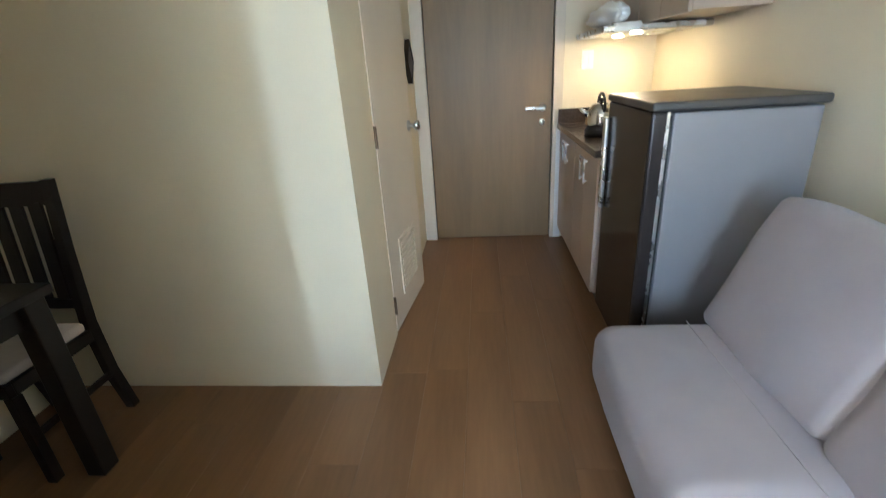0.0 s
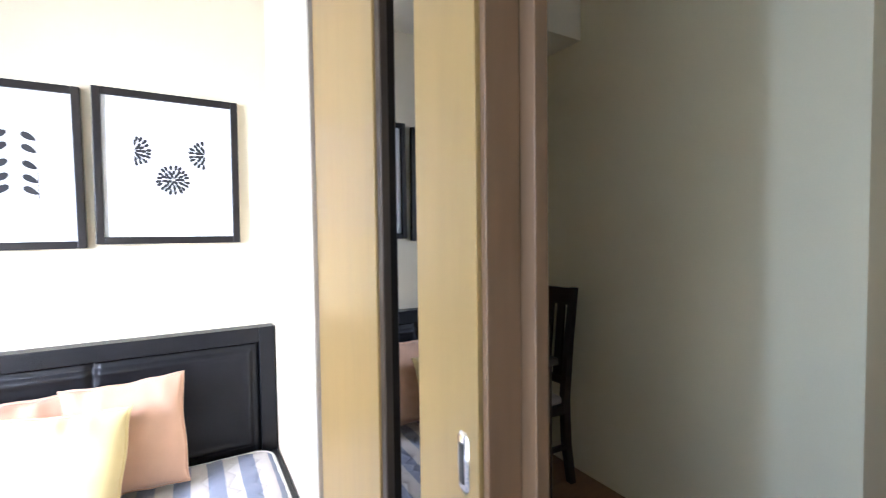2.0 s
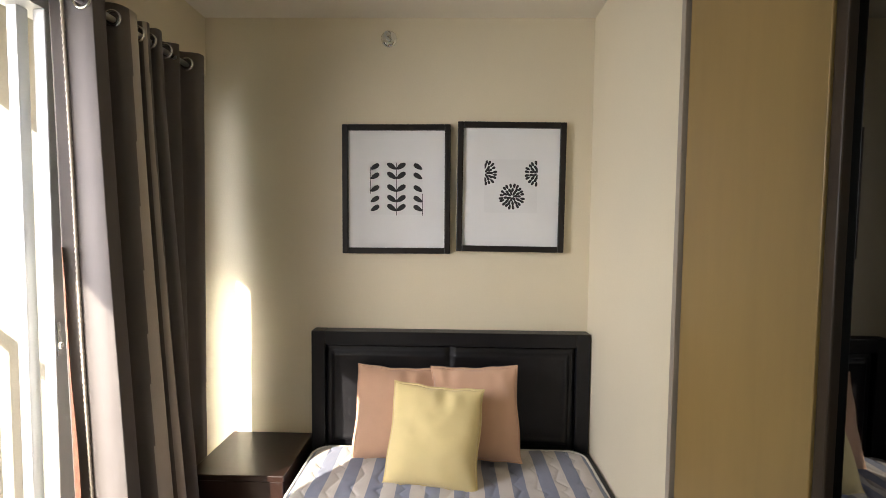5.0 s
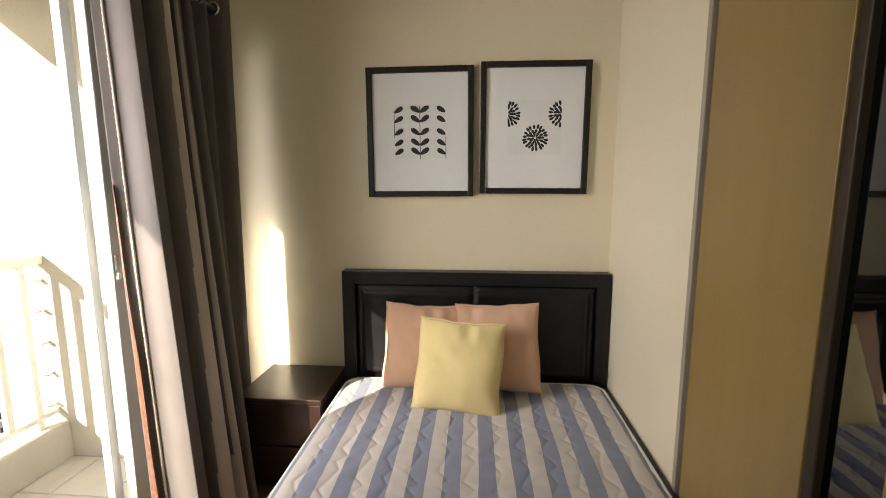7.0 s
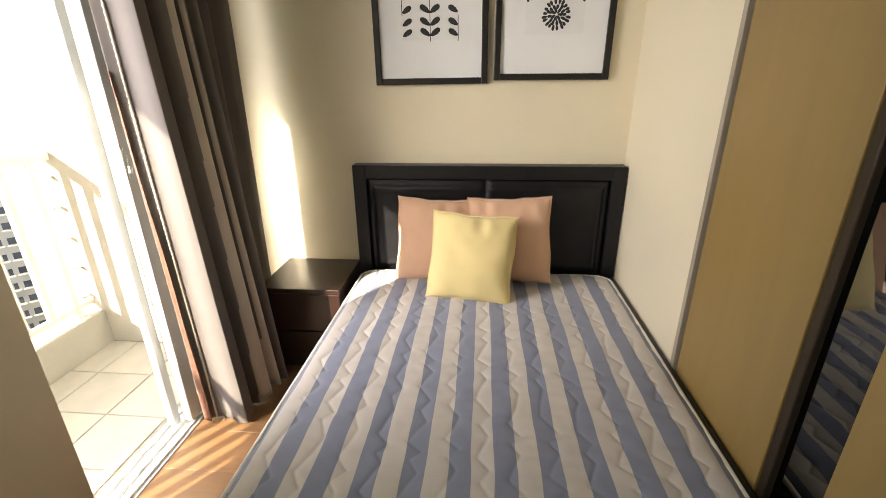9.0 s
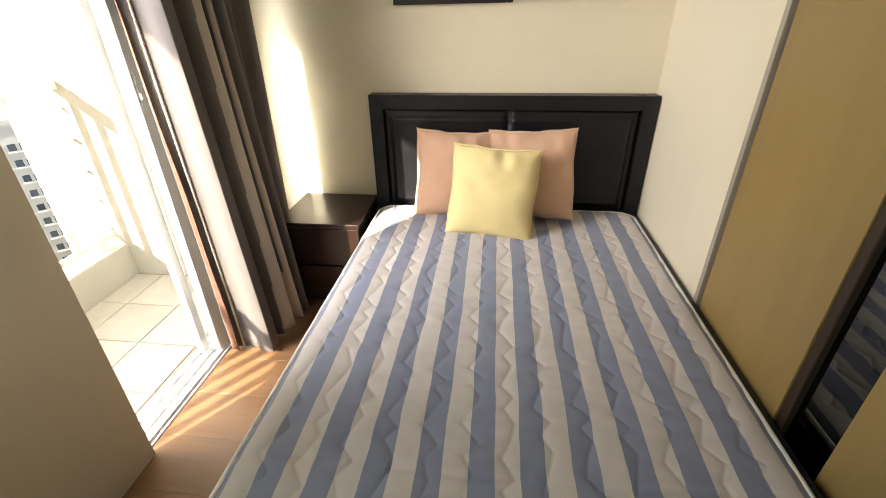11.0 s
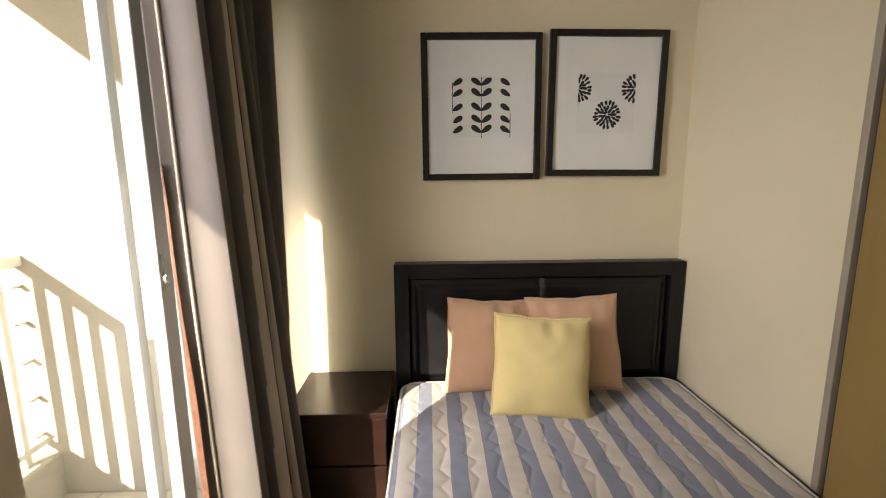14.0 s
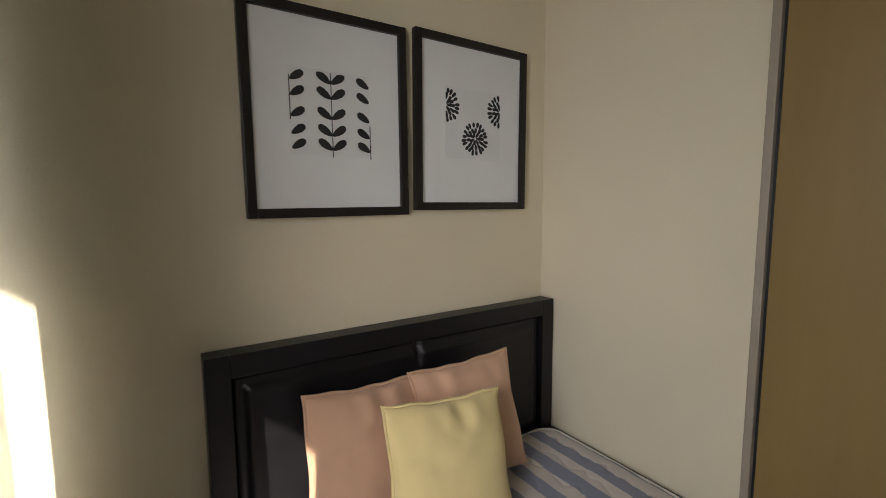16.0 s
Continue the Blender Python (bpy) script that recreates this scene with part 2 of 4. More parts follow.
def lathe(profile, seg=24, m=Matrix()):
    """A turned body: (radius, height) pairs round the z axis."""
    bm = bmesh.new()
    rings = [[bm.verts.new(m @ Vector((r * math.cos(2 * math.pi * k / seg), r * math.sin(2 * math.pi * k / seg), z))) for k in range(seg)] for r, z in profile]
    for a, b in zip(rings, rings[1:]):
        for k in range(seg):
            bm.faces.new((a[k], a[(k + 1) % seg], b[(k + 1) % seg], b[k]))
    bm.faces.new(rings[0][::-1])
    bm.faces.new(rings[-1])
    return bm


def grid(nu, nv, f, both=None):
    """A sheet of nu x nv faces through f(u, v), closed behind by the sheet both(u, v) where given."""
    bm = bmesh.new()
    a = [[bm.verts.new(f(i / nu, j / nv)) for j in range(nv + 1)] for i in range(nu + 1)]
    for i in range(nu):
        for j in range(nv):
            bm.faces.new((a[i][j], a[i + 1][j], a[i + 1][j + 1], a[i][j + 1]))
    if both:
        b = [[bm.verts.new(both(i / nu, j / nv)) for j in range(nv + 1)] for i in range(nu + 1)]
        for i in range(nu):
            for j in range(nv):
                bm.faces.new((b[i][j], b[i][j + 1], b[i + 1][j + 1], b[i + 1][j]))
        for i in range(nu):
            bm.faces.new((a[i][0], b[i][0], b[i + 1][0], a[i + 1][0]))
            bm.faces.new((a[i][nv], a[i + 1][nv], b[i + 1][nv], b[i][nv]))
        for j in range(nv):
            bm.faces.new((a[0][j], a[0][j + 1], b[0][j + 1], b[0][j]))
            bm.faces.new((a[nu][j], b[nu][j], b[nu][j + 1], a[nu][j + 1]))
    return bm


def wall(name, bm, label, material=WALL):
    return tagged(part(name, bm, material), label, "wall", kind="structure")


# ---- the plan ----
W, E = -0.938, 2.25          # faces of the west and east walls
S, N = -1.50, 0.231          # face of the balcony wall; face of the partition towards the bed
D, F = 1.744, 3.566          # face of the dining wall; face of the entrance wall
BX = 0.576                   # face of the bathroom wall towards the corridor
TOP = 2.62                   # ceiling
BEAM = 2.315                 # underside of the beam over the bed wall
T = 0.12                     # thickness of walls

wall("wall_west", box((W - T, S - 0.16, 0), (W, D + T, TOP)), "cream painted wall behind bed and dining table")
wall("wall_north", box((W, D, 0), (BX - T, D + T, TOP)), "cream painted wall beside the dining table")
wall("wall_bathroom", boxes(((BX - T, D, 0), (BX, 2.16, TOP)), ((BX - T, 2.16, 2.12), (BX, 2.82, TOP)), ((BX - T, 2.82, 0), (BX, F, TOP))), "cream corridor wall with an opening for the bathroom door")
wall("wall_bathroom_back", box((BX - 1.5, D + T, 0), (BX - 1.4, F, TOP)), "plain wall inside the bathroom")
wall("wall_entry", boxes(((BX - 1.5, F, 0), (0.663, F + T, TOP)), ((0.663, F, 2.10), (1.576, F + T, TOP)), ((1.576, F, 0), (E + T, F + T, TOP))), "cream wall round the entrance door")
wall("wall_east", box((E, S - 0.16, 0), (E + T, F, TOP)), "cream wall behind sofa and kitchen")
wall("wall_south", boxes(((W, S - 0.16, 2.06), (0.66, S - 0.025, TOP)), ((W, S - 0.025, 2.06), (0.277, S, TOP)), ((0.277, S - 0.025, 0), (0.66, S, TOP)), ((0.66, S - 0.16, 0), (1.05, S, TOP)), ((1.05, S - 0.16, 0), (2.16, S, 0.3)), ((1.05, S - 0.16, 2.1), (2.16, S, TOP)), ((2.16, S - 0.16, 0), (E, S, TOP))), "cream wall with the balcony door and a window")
wall("wall_partition", boxes(((W, N, 0), (-0.175, 0.345, TOP)), ((-0.175, N, 2.045), (0.66, 0.345, TOP))), "cream partition wall with a header over sliding panels")
tagged(part("ceiling", box((W - T, S - 0.16, TOP), (E + T, F + T, TOP + 0.15)), CEILING), "flat off-white painted ceiling", "ceiling", kind="structure")
tagged(part("ceiling_beam", boxes(((W, S, BEAM), (-0.578, N, TOP)), ((W, 0.345, BEAM), (-0.578, D, TOP))), CEILING), "boxed-in beam under the ceiling along the wall", "beam", kind="structure")
tagged(part("ceiling_soffit", box((BX, 2.88, 2.21), (E, F, TOP)), WALL), "lowered ceiling in front of the entrance door", "ceiling", kind="structure")

# ---- doors ----
CREAM = surface("cream_door_paint", (0.66, 0.58, 0.46), 0.5, 0, 0.04, 3, 0.06, 120)
door = thing("door_1", "closed grey-oak entrance door in a cream frame", "door", kind="structure")
part("door_leaf", box((0.672, F + 0.012, 0.008), (1.567, F + 0.055, 2.092), 0.003), OAK_DOOR, door, "grey-oak veneer leaf")
part("door_frame", boxes(((0.583, F - 0.018, 0), (0.668, F - 0.001, 2.185)), ((1.571, F - 0.018, 0), (1.640, F - 0.001, 2.185)), ((0.668, F - 0.018, 2.096), (1.571, F - 0.001, 2.185)), bevel=0.003), CREAM, door, "cream painted frame")
# Added dark board behind the leaf keeps sky light out of the gaps.
part("door_light_block", box((0.662, F + 0.057, 0.0), (1.577, F + 0.075, 2.10)), DARKWOOD, door)
handle = part("door_handle", lathe([(0.026, 0), (0.026, 0.008), (0.012, 0.012), (0.012, 0.05)], 18, Matrix.Translation((1.50, F + 0.012, 1.0)) @ pose(0, 0, 0, 90)), STEEL, door, "brushed steel lever handle", True)
part("lever", box((1.37, F - 0.052, 0.988), (1.512, F - 0.034, 1.012), 0.006, 3), STEEL, handle)
part("lock_cylinder", lathe([(0.022, 0), (0.022, 0.008), (0.016, 0.011)], 18, Matrix.Translation((1.50, F + 0.012, 0.9)) @ pose(0, 0, 0, 90)), STEEL, door, "", True)

bath = thing("door_2", "cream bathroom door standing ajar, with a vent grille", "door", (BX + 0.002, 2.17, 0), (0, 0, -7), kind="structure")
part("door_leaf", box((-0.04, 0.0, 0.01), (0.0, 0.60, 2.09), 0.003), CREAM, bath, "cream painted flush leaf")
vent = part("vent_frame", boxes(((0, 0.16, 0.16), (0.008, 0.46, 0.18)), ((0, 0.16, 0.46), (0.008, 0.46, 0.48)), ((0, 0.16, 0.18), (0.008, 0.18, 0.46)), ((0, 0.44, 0.18), (0.008, 0.46, 0.46))), CREAM, bath, "cream louvred vent")
for k in range(9):
    bm = box((-0.008, 0.18, -0.010), (0.003, 0.44, 0.010))
    bmesh.ops.transform(bm, matrix=pose(0.006, 0, 0.195 + 0.031 * k, 0, 35, 0), verts=bm.verts)
    part("slat", bm, CREAM, vent)
for z in (0.17, 1.035, 1.90):
    part("hinge", tube((0.004, -0.004, z - 0.05), (0.004, -0.004, z + 0.05), 0.007), surface("bronze_hinge", (0.12, 0.085, 0.05), 0.4, 0.7), bath, "small bronze hinge")
for sign in (0, 1):
    part("door_knob", lathe([(0.03, 0), (0.03, 0.006), (0.011, 0.01), (0.011, 0.03), (0.024, 0.04), (0.027, 0.055), (0.02, 0.066)], 20, Matrix.Translation((-0.04 * sign, 0.545, 1.02)) @ pose(0, 0, 0, 0, 90 - 180 * sign)), STEEL, bath, "round brushed steel knob", True)
bf = thing("door_3", "white frame of the bathroom doorway", "door frame", kind="structure")
part("door_frame", boxes(((BX - T - 0.01, 2.785, 0), (BX + 0.014, 2.835, 2.15)), ((BX - T - 0.01, 2.165, 2.10), (BX + 0.014, 2.785, 2.15)), bevel=0.003), WHITE, bf, "white painted frame")

# ---- sliding partition between bed and dining table ----
WALNUT = surface("dark_walnut_stile", (0.042, 0.028, 0.018), 0.4, 0, 0.15, 9, 0.05, 60, 0.0, (1, 1, 0.1), spec=0.3)
slide = thing("sliding_partition", "light oak sliding panels with a narrow bronze mirror between them", "sliding door", group="", kind="structure")
part("fixed_panel", box((-0.144, N + 0.004, 0.012), (0.299, N + 0.034, 2.02), 0.002), OAK, slide, "light oak fixed panel")
part("edge_channel", box((-0.174, N - 0.006, 0), (-0.153, N + 0.036, 2.045), 0.002), surface("satin_bronze", (0.40, 0.34, 0.27), 0.45, 0.2, 0.05, 8, 0.02), slide, "satin bronze edge channel")
part("dark_gap", box((-0.153, N + 0.012, 0), (-0.144, N + 0.036, 2.045)), BLACK, slide)
part("mirror_stile", box((0.300, N + 0.008, 0.012), (0.325, N + 0.044, 2.02), 0.003), WALNUT, slide, "dark brown stile")
part("mirror_strip", box((0.325, N + 0.024, 0.06), (0.440, N + 0.034, 1.98)), DARK_MIRROR, slide, "bronze tinted mirror strip")
part("mirror_rail", box((0.325, N + 0.012, 0.012), (0.4375, N + 0.034, 0.06), 0.002), DARKWOOD, slide)
part("mirror_rail", box((0.325, N + 0.012, 1.98), (0.4375, N + 0.034, 2.02), 0.002), DARKWOOD, slide)
panel = part("sliding_panel", box((0.438, N + 0.0235, 0.012), (0.6145, N + 0.058, 2.02), 0.001), OAK, slide, "light oak sliding panel")
part("pull_handle", lathe([(0.010, -0.045), (0.019, -0.036), (0.021, 0), (0.019, 0.036), (0.010, 0.045)], 20, Matrix.Translation((0.577, N + 0.0235, 0.985)) @ Matrix.Diagonal((0.75, 0.2, 1, 1))), CHROME, panel, "oval chrome recessed pull", True)
part("pull_recess", box((0.571, N + 0.0180, 0.955), (0.583, N + 0.0225, 1.015), 0.002), BLACK, panel)
part("post", box((0.6155, N + 0.030, 0), (0.628, N + 0.088, 2.045), 0.002), BROWNWOOD, slide, "brown wooden end post")
part("post", box((0.6155, N + 0.089, 0), (0.656, N + 0.113, 2.045), 0.002), BROWNWOOD, slide, "brown wooden end post")
part("back_panel", box((-0.159, N + 0.060, 0.0), (0.602, N + 0.112, 2.045)), OAK, slide)
part("top_track", boxes(((-0.159, N - 0.045, 2.022), (0.66, N - 0.04, 2.06)), ((-0.159, N - 0.04, 2.0455), (0.66, N - 0.001, 2.06))), surface("track_aluminium", (0.42, 0.38, 0.33), 0.4, 0.7, 0.05, 8, 0.02), slide, "aluminium top track")
part("floor_track", box((-0.159, N - 0.04, 0.001), (0.624, N + 0.002, 0.008), 0.001), DARKWOOD, slide)

# ---- bed ----
bed = thing("bed_frame", "black leatherette double bed frame with padded headboard", "bed")
HB0, HB1, HBX = -1.004, 0.225, -0.862
part("headboard_frame", boxes(((W + 0.006, HB0, 0.02), (HBX, HB0 + 0.06, 0.929)), ((W + 0.006, HB1 - 0.06, 0.02), (HBX, HB1, 0.929)), ((W + 0.006, HB0 + 0.06, 0.868), (HBX, HB1 - 0.06, 0.929)), ((W + 0.006, HB0 + 0.06, 0.2), (HBX - 0.012, HB1 - 0.06, 0.40)), bevel=0.003), LEATHER, bed, "black leatherette surround")
mid = (HB0 + HB1) / 2


def pad(y0, y1):
    def f(u, v):
        y, z = y0 + (y1 - y0) * u, 0.40 + 0.468 * v
        e = min(u * (y1 - y0), (1 - u) * (y1 - y0), v * 0.468, (1 - v) * 0.468)
        ridge = 0.010 * math.exp(-((e - 0.045) / 0.010) ** 2)
        puff = 0.022 * min(1, e / 0.05) ** 0.5 - 0.006 * math.exp(-((e - 0.026) / 0.006) ** 2)
        pull = -0.018 * math.exp(-(((y - mid) / 0.013) ** 2)) * math.exp(-(((z - 0.825) / 0.05) ** 2))
        return (HBX - 0.03 + puff + ridge * 0.4 + pull + 0.0015 * noise.noise((y * 9, z * 9, 1)), y, z)
    return grid(170, 60, f)


part("headboard_pad", pad(HB0 + 0.06, HB1 - 0.06), LEATHER, bed, "padded black leatherette panel", True)
part("side_rail", box((HBX, HB0 - 0.002, 0.05), (1.02, HB0 + 0.024, 0.30), 0.008), LEATHER, bed, "black leatherette side rail")
part("side_rail", box((HBX, HB1 - 0.024, 0.05), (1.02, HB1 + 0.003, 0.405), 0.008), LEATHER, bed, "black leatherette side rail")
part("foot_rail", box((1.02, HB0 + 0.012, 0.05), (1.055, HB1 - 0.002, 0.30), 0.01), LEATHER, bed, "black leatherette foot rail")
part("slat_base", box((HBX + 0.01, HB0 + 0.052, 0.20), (1.018, HB1 - 0.03, 0.225)), OAK, bed)
for x in (HBX + 0.1, 0.95):
    for y in (HB0 + 0.09, HB1 - 0.08):
        part("leg", box((x - 0.03, y - 0.03, 0), (x + 0.03, y + 0.03, 0.2), 0.004), DARKWOOD, bed)

MX0, MX1, MY0, MY1, MZ = -0.852, 1.0, -0.976, 0.196, 0.432
mattress = thing("mattress", "quilted mattress with blue and cream stripes on the bed frame", "mattress", ((MX0 + MX1) / 2, (MY0 + MY1) / 2, 0.226))
ML, MW, MH = (MX1 - MX0) / 2, (MY1 - MY0) / 2, MZ - 0.226


def stitch(x, y):
    """Distance to the nearest quilting seam: kinked seams along the bed that lean apart and together by turns."""
    x, y = x + 0.06 * noise.noise((x * 4, y * 4, 7)), y + 0.016 * noise.noise((x * 7, y * 7, 2))
    py, best = 0.086, 9.0
    row = math.floor(y / py)
    for r in (row - 1, row, row + 1, row + 2):
        s = (x / 0.205 + 0.5 * (r % 2) + 0.23 * math.sin(r * 2.3)) % 1.0
        k = s / 0.22 if s < 0.22 else (1 - (s - 0.22) / 0.16 * 0.75 if s < 0.38 else (0.25 + (s - 0.38) / 0.2 * 0.65 if s < 0.58 else 0.9 * (1 - (s - 0.58) / 0.42)))
        best = min(best, abs(y - r * py - 0.036 * (k - 0.5)))
    return best


def mattress_top(u, v):
    x, y = -ML + 2 * ML * u, -MW + 2 * MW * v
    r = 0.07
    ex, ey = max(0, abs(x) - (ML - r)), max(0, abs(y) - (MW - r))
    d = math.hypot(ex, ey)
    if d > r:
        x -= math.copysign(ex * (1 - r / d), x)
        y -= math.copysign(ey * (1 - r / d), y)
        d = r
    edge = 0.016 * (d / r) ** 3
    e = stitch(x, y)
    q = -0.0026 * math.exp(-(e / 0.015) ** 2) - 0.0030 * math.exp(-(e / 0.0036) ** 2)
    crease = 0.003 * math.exp(-((x - 0.62 - 0.03 * noise.noise((y * 3, 0, 2))) / 0.012) ** 2) + 0.003 * math.exp(-((x - 0.46 - 0.04 * noise.noise((y * 4, 3, 2))) / 0.010) ** 2) * (noise.noise((y * 5, 1, 1)) > -0.1)
    return (x, y, MH - 0.0035 - edge + q - crease + 0.004 * noise.noise((x * 3.1, y * 3.1, 0)) + 0.0026 * noise.noise((x * 14, y * 14, 4)) + 0.0012 * noise.noise((x * 34, y * 26, 6)))


part("mattress_top", grid(420, 270, mattress_top), TICKING, mattress, "blue and cream striped quilted ticking", True)


def round_ring(r, inset=0.0):
    pts = []
    for cx, cy, a0 in ((ML - r, MW - r, 0), (-ML + r, MW - r, 90), (-ML + r, -MW + r, 180), (ML - r, -MW + r, 270)):
        for k in range(9):
            a = radians(a0 + 90 * k / 8)
            pts.append((cx + (r - inset) * math.cos(a), cy + (r - inset) * math.sin(a)))
    return pts


def side_band():
    bm = bmesh.new()
    rows = [[bm.verts.new((x, y, z)) for x, y in round_ring(0.07, i)] for z, i in ((0.002, 0.012), (0.02, 0.002), (0.08, -0.004), (0.13, -0.004), (MH - 0.040, -0.002), (MH - 0.024, 0.0))]
    for a, b in zip(rows, rows[1:]):
        for k in range(len(a)):
            bm.faces.new((a[k], a[(k + 1) % len(a)], b[(k + 1) % len(a)], b[k]))
    bm.faces.new(rows[0][::-1])
    return bm


def ring_cord(z, rad):
    pts = round_ring(0.07, -0.002)
    bm = bmesh.new()
    rings = []
    n = len(pts)
    for k in range(n):
        p, q = Vector(pts[k - 1]), Vector(pts[(k + 1) % n])
        t = (q - p).normalized()
        nrm = Vector((t.y, -t.x))
        rings.append([bm.verts.new((pts[k][0] + nrm.x * rad * math.cos(a), pts[k][1] + nrm.y * rad * math.cos(a), z + rad * math.sin(a))) for a in [2 * math.pi * j / 8 for j in range(8)]])
    for k in range(n):
        a, b = rings[k], rings[(k + 1) % n]
        for j in range(8):
            bm.faces.new((a[j], b[j], b[(j + 1) % 8], a[(j + 1) % 8]))
    return bm


part("side_band", side_band(), TICKING, mattress, "", True)
part("piping", ring_cord(MH - 0.022, 0.0065), PIPING, mattress, "cream piped edge", True)
part("piping", ring_cord(0.012, 0.006), PIPING, mattress, "cream piped edge", True)


def cushion(name, label, material, size, thick, m, seed, group=""):
    w, h = size[0] / 2, size[1] / 2
    ob = thing(name, label, "cushion", group=group)
    ob.matrix_basis = m

    def face(sign):
        def f(u, v):
            a, b = 2 * u - 1, 2 * v - 1
            pinch = 1 - (0.055 + 0.018 * math.sin(b * 5 + seed * 3 + a)) * (1 - abs(b) ** 4) * abs(a) ** 3
            pinch2 = 1 - (0.05 + 0.018 * math.sin(a * 4 + seed * 2)) * (1 - abs(a) ** 4) * abs(b) ** 3 + 0.010 * math.sin(a * 11 + seed) * (1 - abs(a) ** 4) * abs(b) ** 8
            puff = max(0.0, (1 - abs(a) ** 2.6) * (1 - abs(b) ** 2.6)) ** 0.55
            wr = 0.009 * noise.noise((a * 2.3 + seed, b * 2.3, sign)) + 0.030 * max(0, b - 0.45) * math.sin(a * 13 + seed + 2 * b) * (0.5 + 0.5 * math.sin(a * 4 + seed)) * (1 - abs(a) ** 6)
            return (a * w * pinch, sign * (0.004 + (thick / 2) * puff + wr * puff ** 0.5), b * h * pinch2)
        return f
    part("cushion_cover", grid(44, 44, face(-1), face(1)), material, ob, "", True)
    bm = bmesh.new()
    pts = []
    for k in range(96):
        s = k / 24
        i, q = int(s), s - int(s)
        u, v = ((q, 0), (1, q), (1 - q, 1), (0, 1 - q))[i]
        x, _, z = face(1)(u, v)
        pts.append(Vector((x, 0, z)))
    rings = []
    for k, p in enumerate(pts):
        nrm = p.normalized()
        rings.append([bm.verts.new(p + nrm * 0.006 * math.cos(c) + Vector((0, 0.008 * math.sin(c), 0))) for c in [2 * math.pi * j / 6 for j in range(6)]])
    for k in range(96):
        a, b = rings[k], rings[(k + 1) % 96]
        for j in range(6):
            bm.faces.new((a[j], b[j], b[(j + 1) % 6], a[(j + 1) % 6]))
    part("seam", bm, material, ob, "", True)
    return ob


G = "cushions on the bed"
cushion("cushion", "dusty pink square cushion leaning on the headboard", PINK, (0.375, 0.385), 0.12, pose(-0.782, -0.604, 0.600, -12, 3, 92), 1.0, G)
cushion("cushion", "dusty pink square cushion leaning behind the yellow one", PINK, (0.362, 0.375), 0.115, pose(-0.738, -0.283, 0.625, -15, -3, 85), 4.0, G)
cushion("cushion", "pale yellow square cushion propped in front of two pink ones", YELLOW, (0.358, 0.372), 0.12, pose(-0.605, -0.446, 0.590, -20, 2, 82), 7.0, G)

# ---- nightstand ----
ns = thing("nightstand", "dark red-brown wooden nightstand with two drawers beside the bed", "nightstand", (-0.928, -1.39, 0))
NSW = surface("dark_mahogany", (0.0248, 0.0110, 0.0077), 0.3, 0, 0.2, 9, 0.04, 70, 0.0, (1, 0.2, 1))
part("top", box((0, 0.0, 0.413), (0.36, 0.372, 0.437), 0.003), NSW, ns, "dark mahogany top")
part("body", boxes(((0, 0.005, 0.03), (0.335, 0.022, 0.411)), ((0, 0.35, 0.03), (0.335, 0.367, 0.411)), ((0, 0.022, 0.03), (0.33, 0.35, 0.05)), ((0, 0.022, 0.05), (0.01, 0.35, 0.411))), NSW, ns)
part("drawer", boxes(((0.335, 0.006, 0.225), (0.352, 0.366, 0.408)), ((0.02, 0.03, 0.25), (0.334, 0.34, 0.38)), bevel=0.002), NSW, ns, "dark mahogany drawer front")
part("drawer", boxes(((0.335, 0.006, 0.035), (0.352, 0.366, 0.216)), ((0.02, 0.03, 0.06), (0.334, 0.34, 0.19)), bevel=0.002), NSW, ns, "dark mahogany drawer front")
part("plinth", box((0.01, 0.02, 0), (0.31, 0.35, 0.03)), NSW, ns)

# ---- pictures ----


def picture(label, y0, y1, z0, z1, draw, tilt=0.0):
    w, h = y1 - y0, z1 - z0
    ob = thing("picture", label, "picture", (W + 0.002, (y0 + y1) / 2, (z0 + z1) / 2), (tilt, 0, 0), "framed prints over the bed")
    b = 0.026
    part("frame", boxes(((0, -w / 2, -h / 2), (0.024, -w / 2 + b, h / 2)), ((0, w / 2 - b, -h / 2), (0.024, w / 2, h / 2)), ((0, -w / 2 + b, h / 2 - b), (0.024, w / 2 - b, h / 2)), ((0, -w / 2 + b, -h / 2), (0.024, w / 2 - b, -h / 2 + b)), bevel=0.003), FRAME, ob, "black wooden frame")
    part("mat", box((0.002, -w / 2 + b, -h / 2 + b), (0.011, w / 2 - b, h / 2 - b)), PAPER, ob, "white mat board")
    s = 0.118
    part("print", box((0.0112, -s, -s + 0.006), (0.0122, s, s + 0.006)), PRINT, ob, "pale grey printed paper")
    art = draw(s)
    bmesh.ops.translate(art, vec=(0.0128, 0, 0.001), verts=art.verts)
    tagged(part("ink_drawing", art, INK, ob, "black leaf drawing"), kind="stuff")
    return ob


def blot(bm, y, z, ang, length, width, x=0.0, lim=0.118):
    n = 10
    ring = []
    for k in range(n):
        a = 2 * math.pi * k / n
        p = math.cos(a) * length / 2 + length / 2
        q = math.sin(a) * width / 2 * (0.55 + 0.45 * math.cos(a / 2) ** 2)
        yy, zz = y + p * math.cos(ang) - q * math.sin(ang), z + p * math.sin(ang) + q * math.cos(ang)
        ring.append(bm.verts.new((x, max(-lim, min(lim, yy)), max(-lim, min(lim, zz)))))
    bm.faces.new(ring)


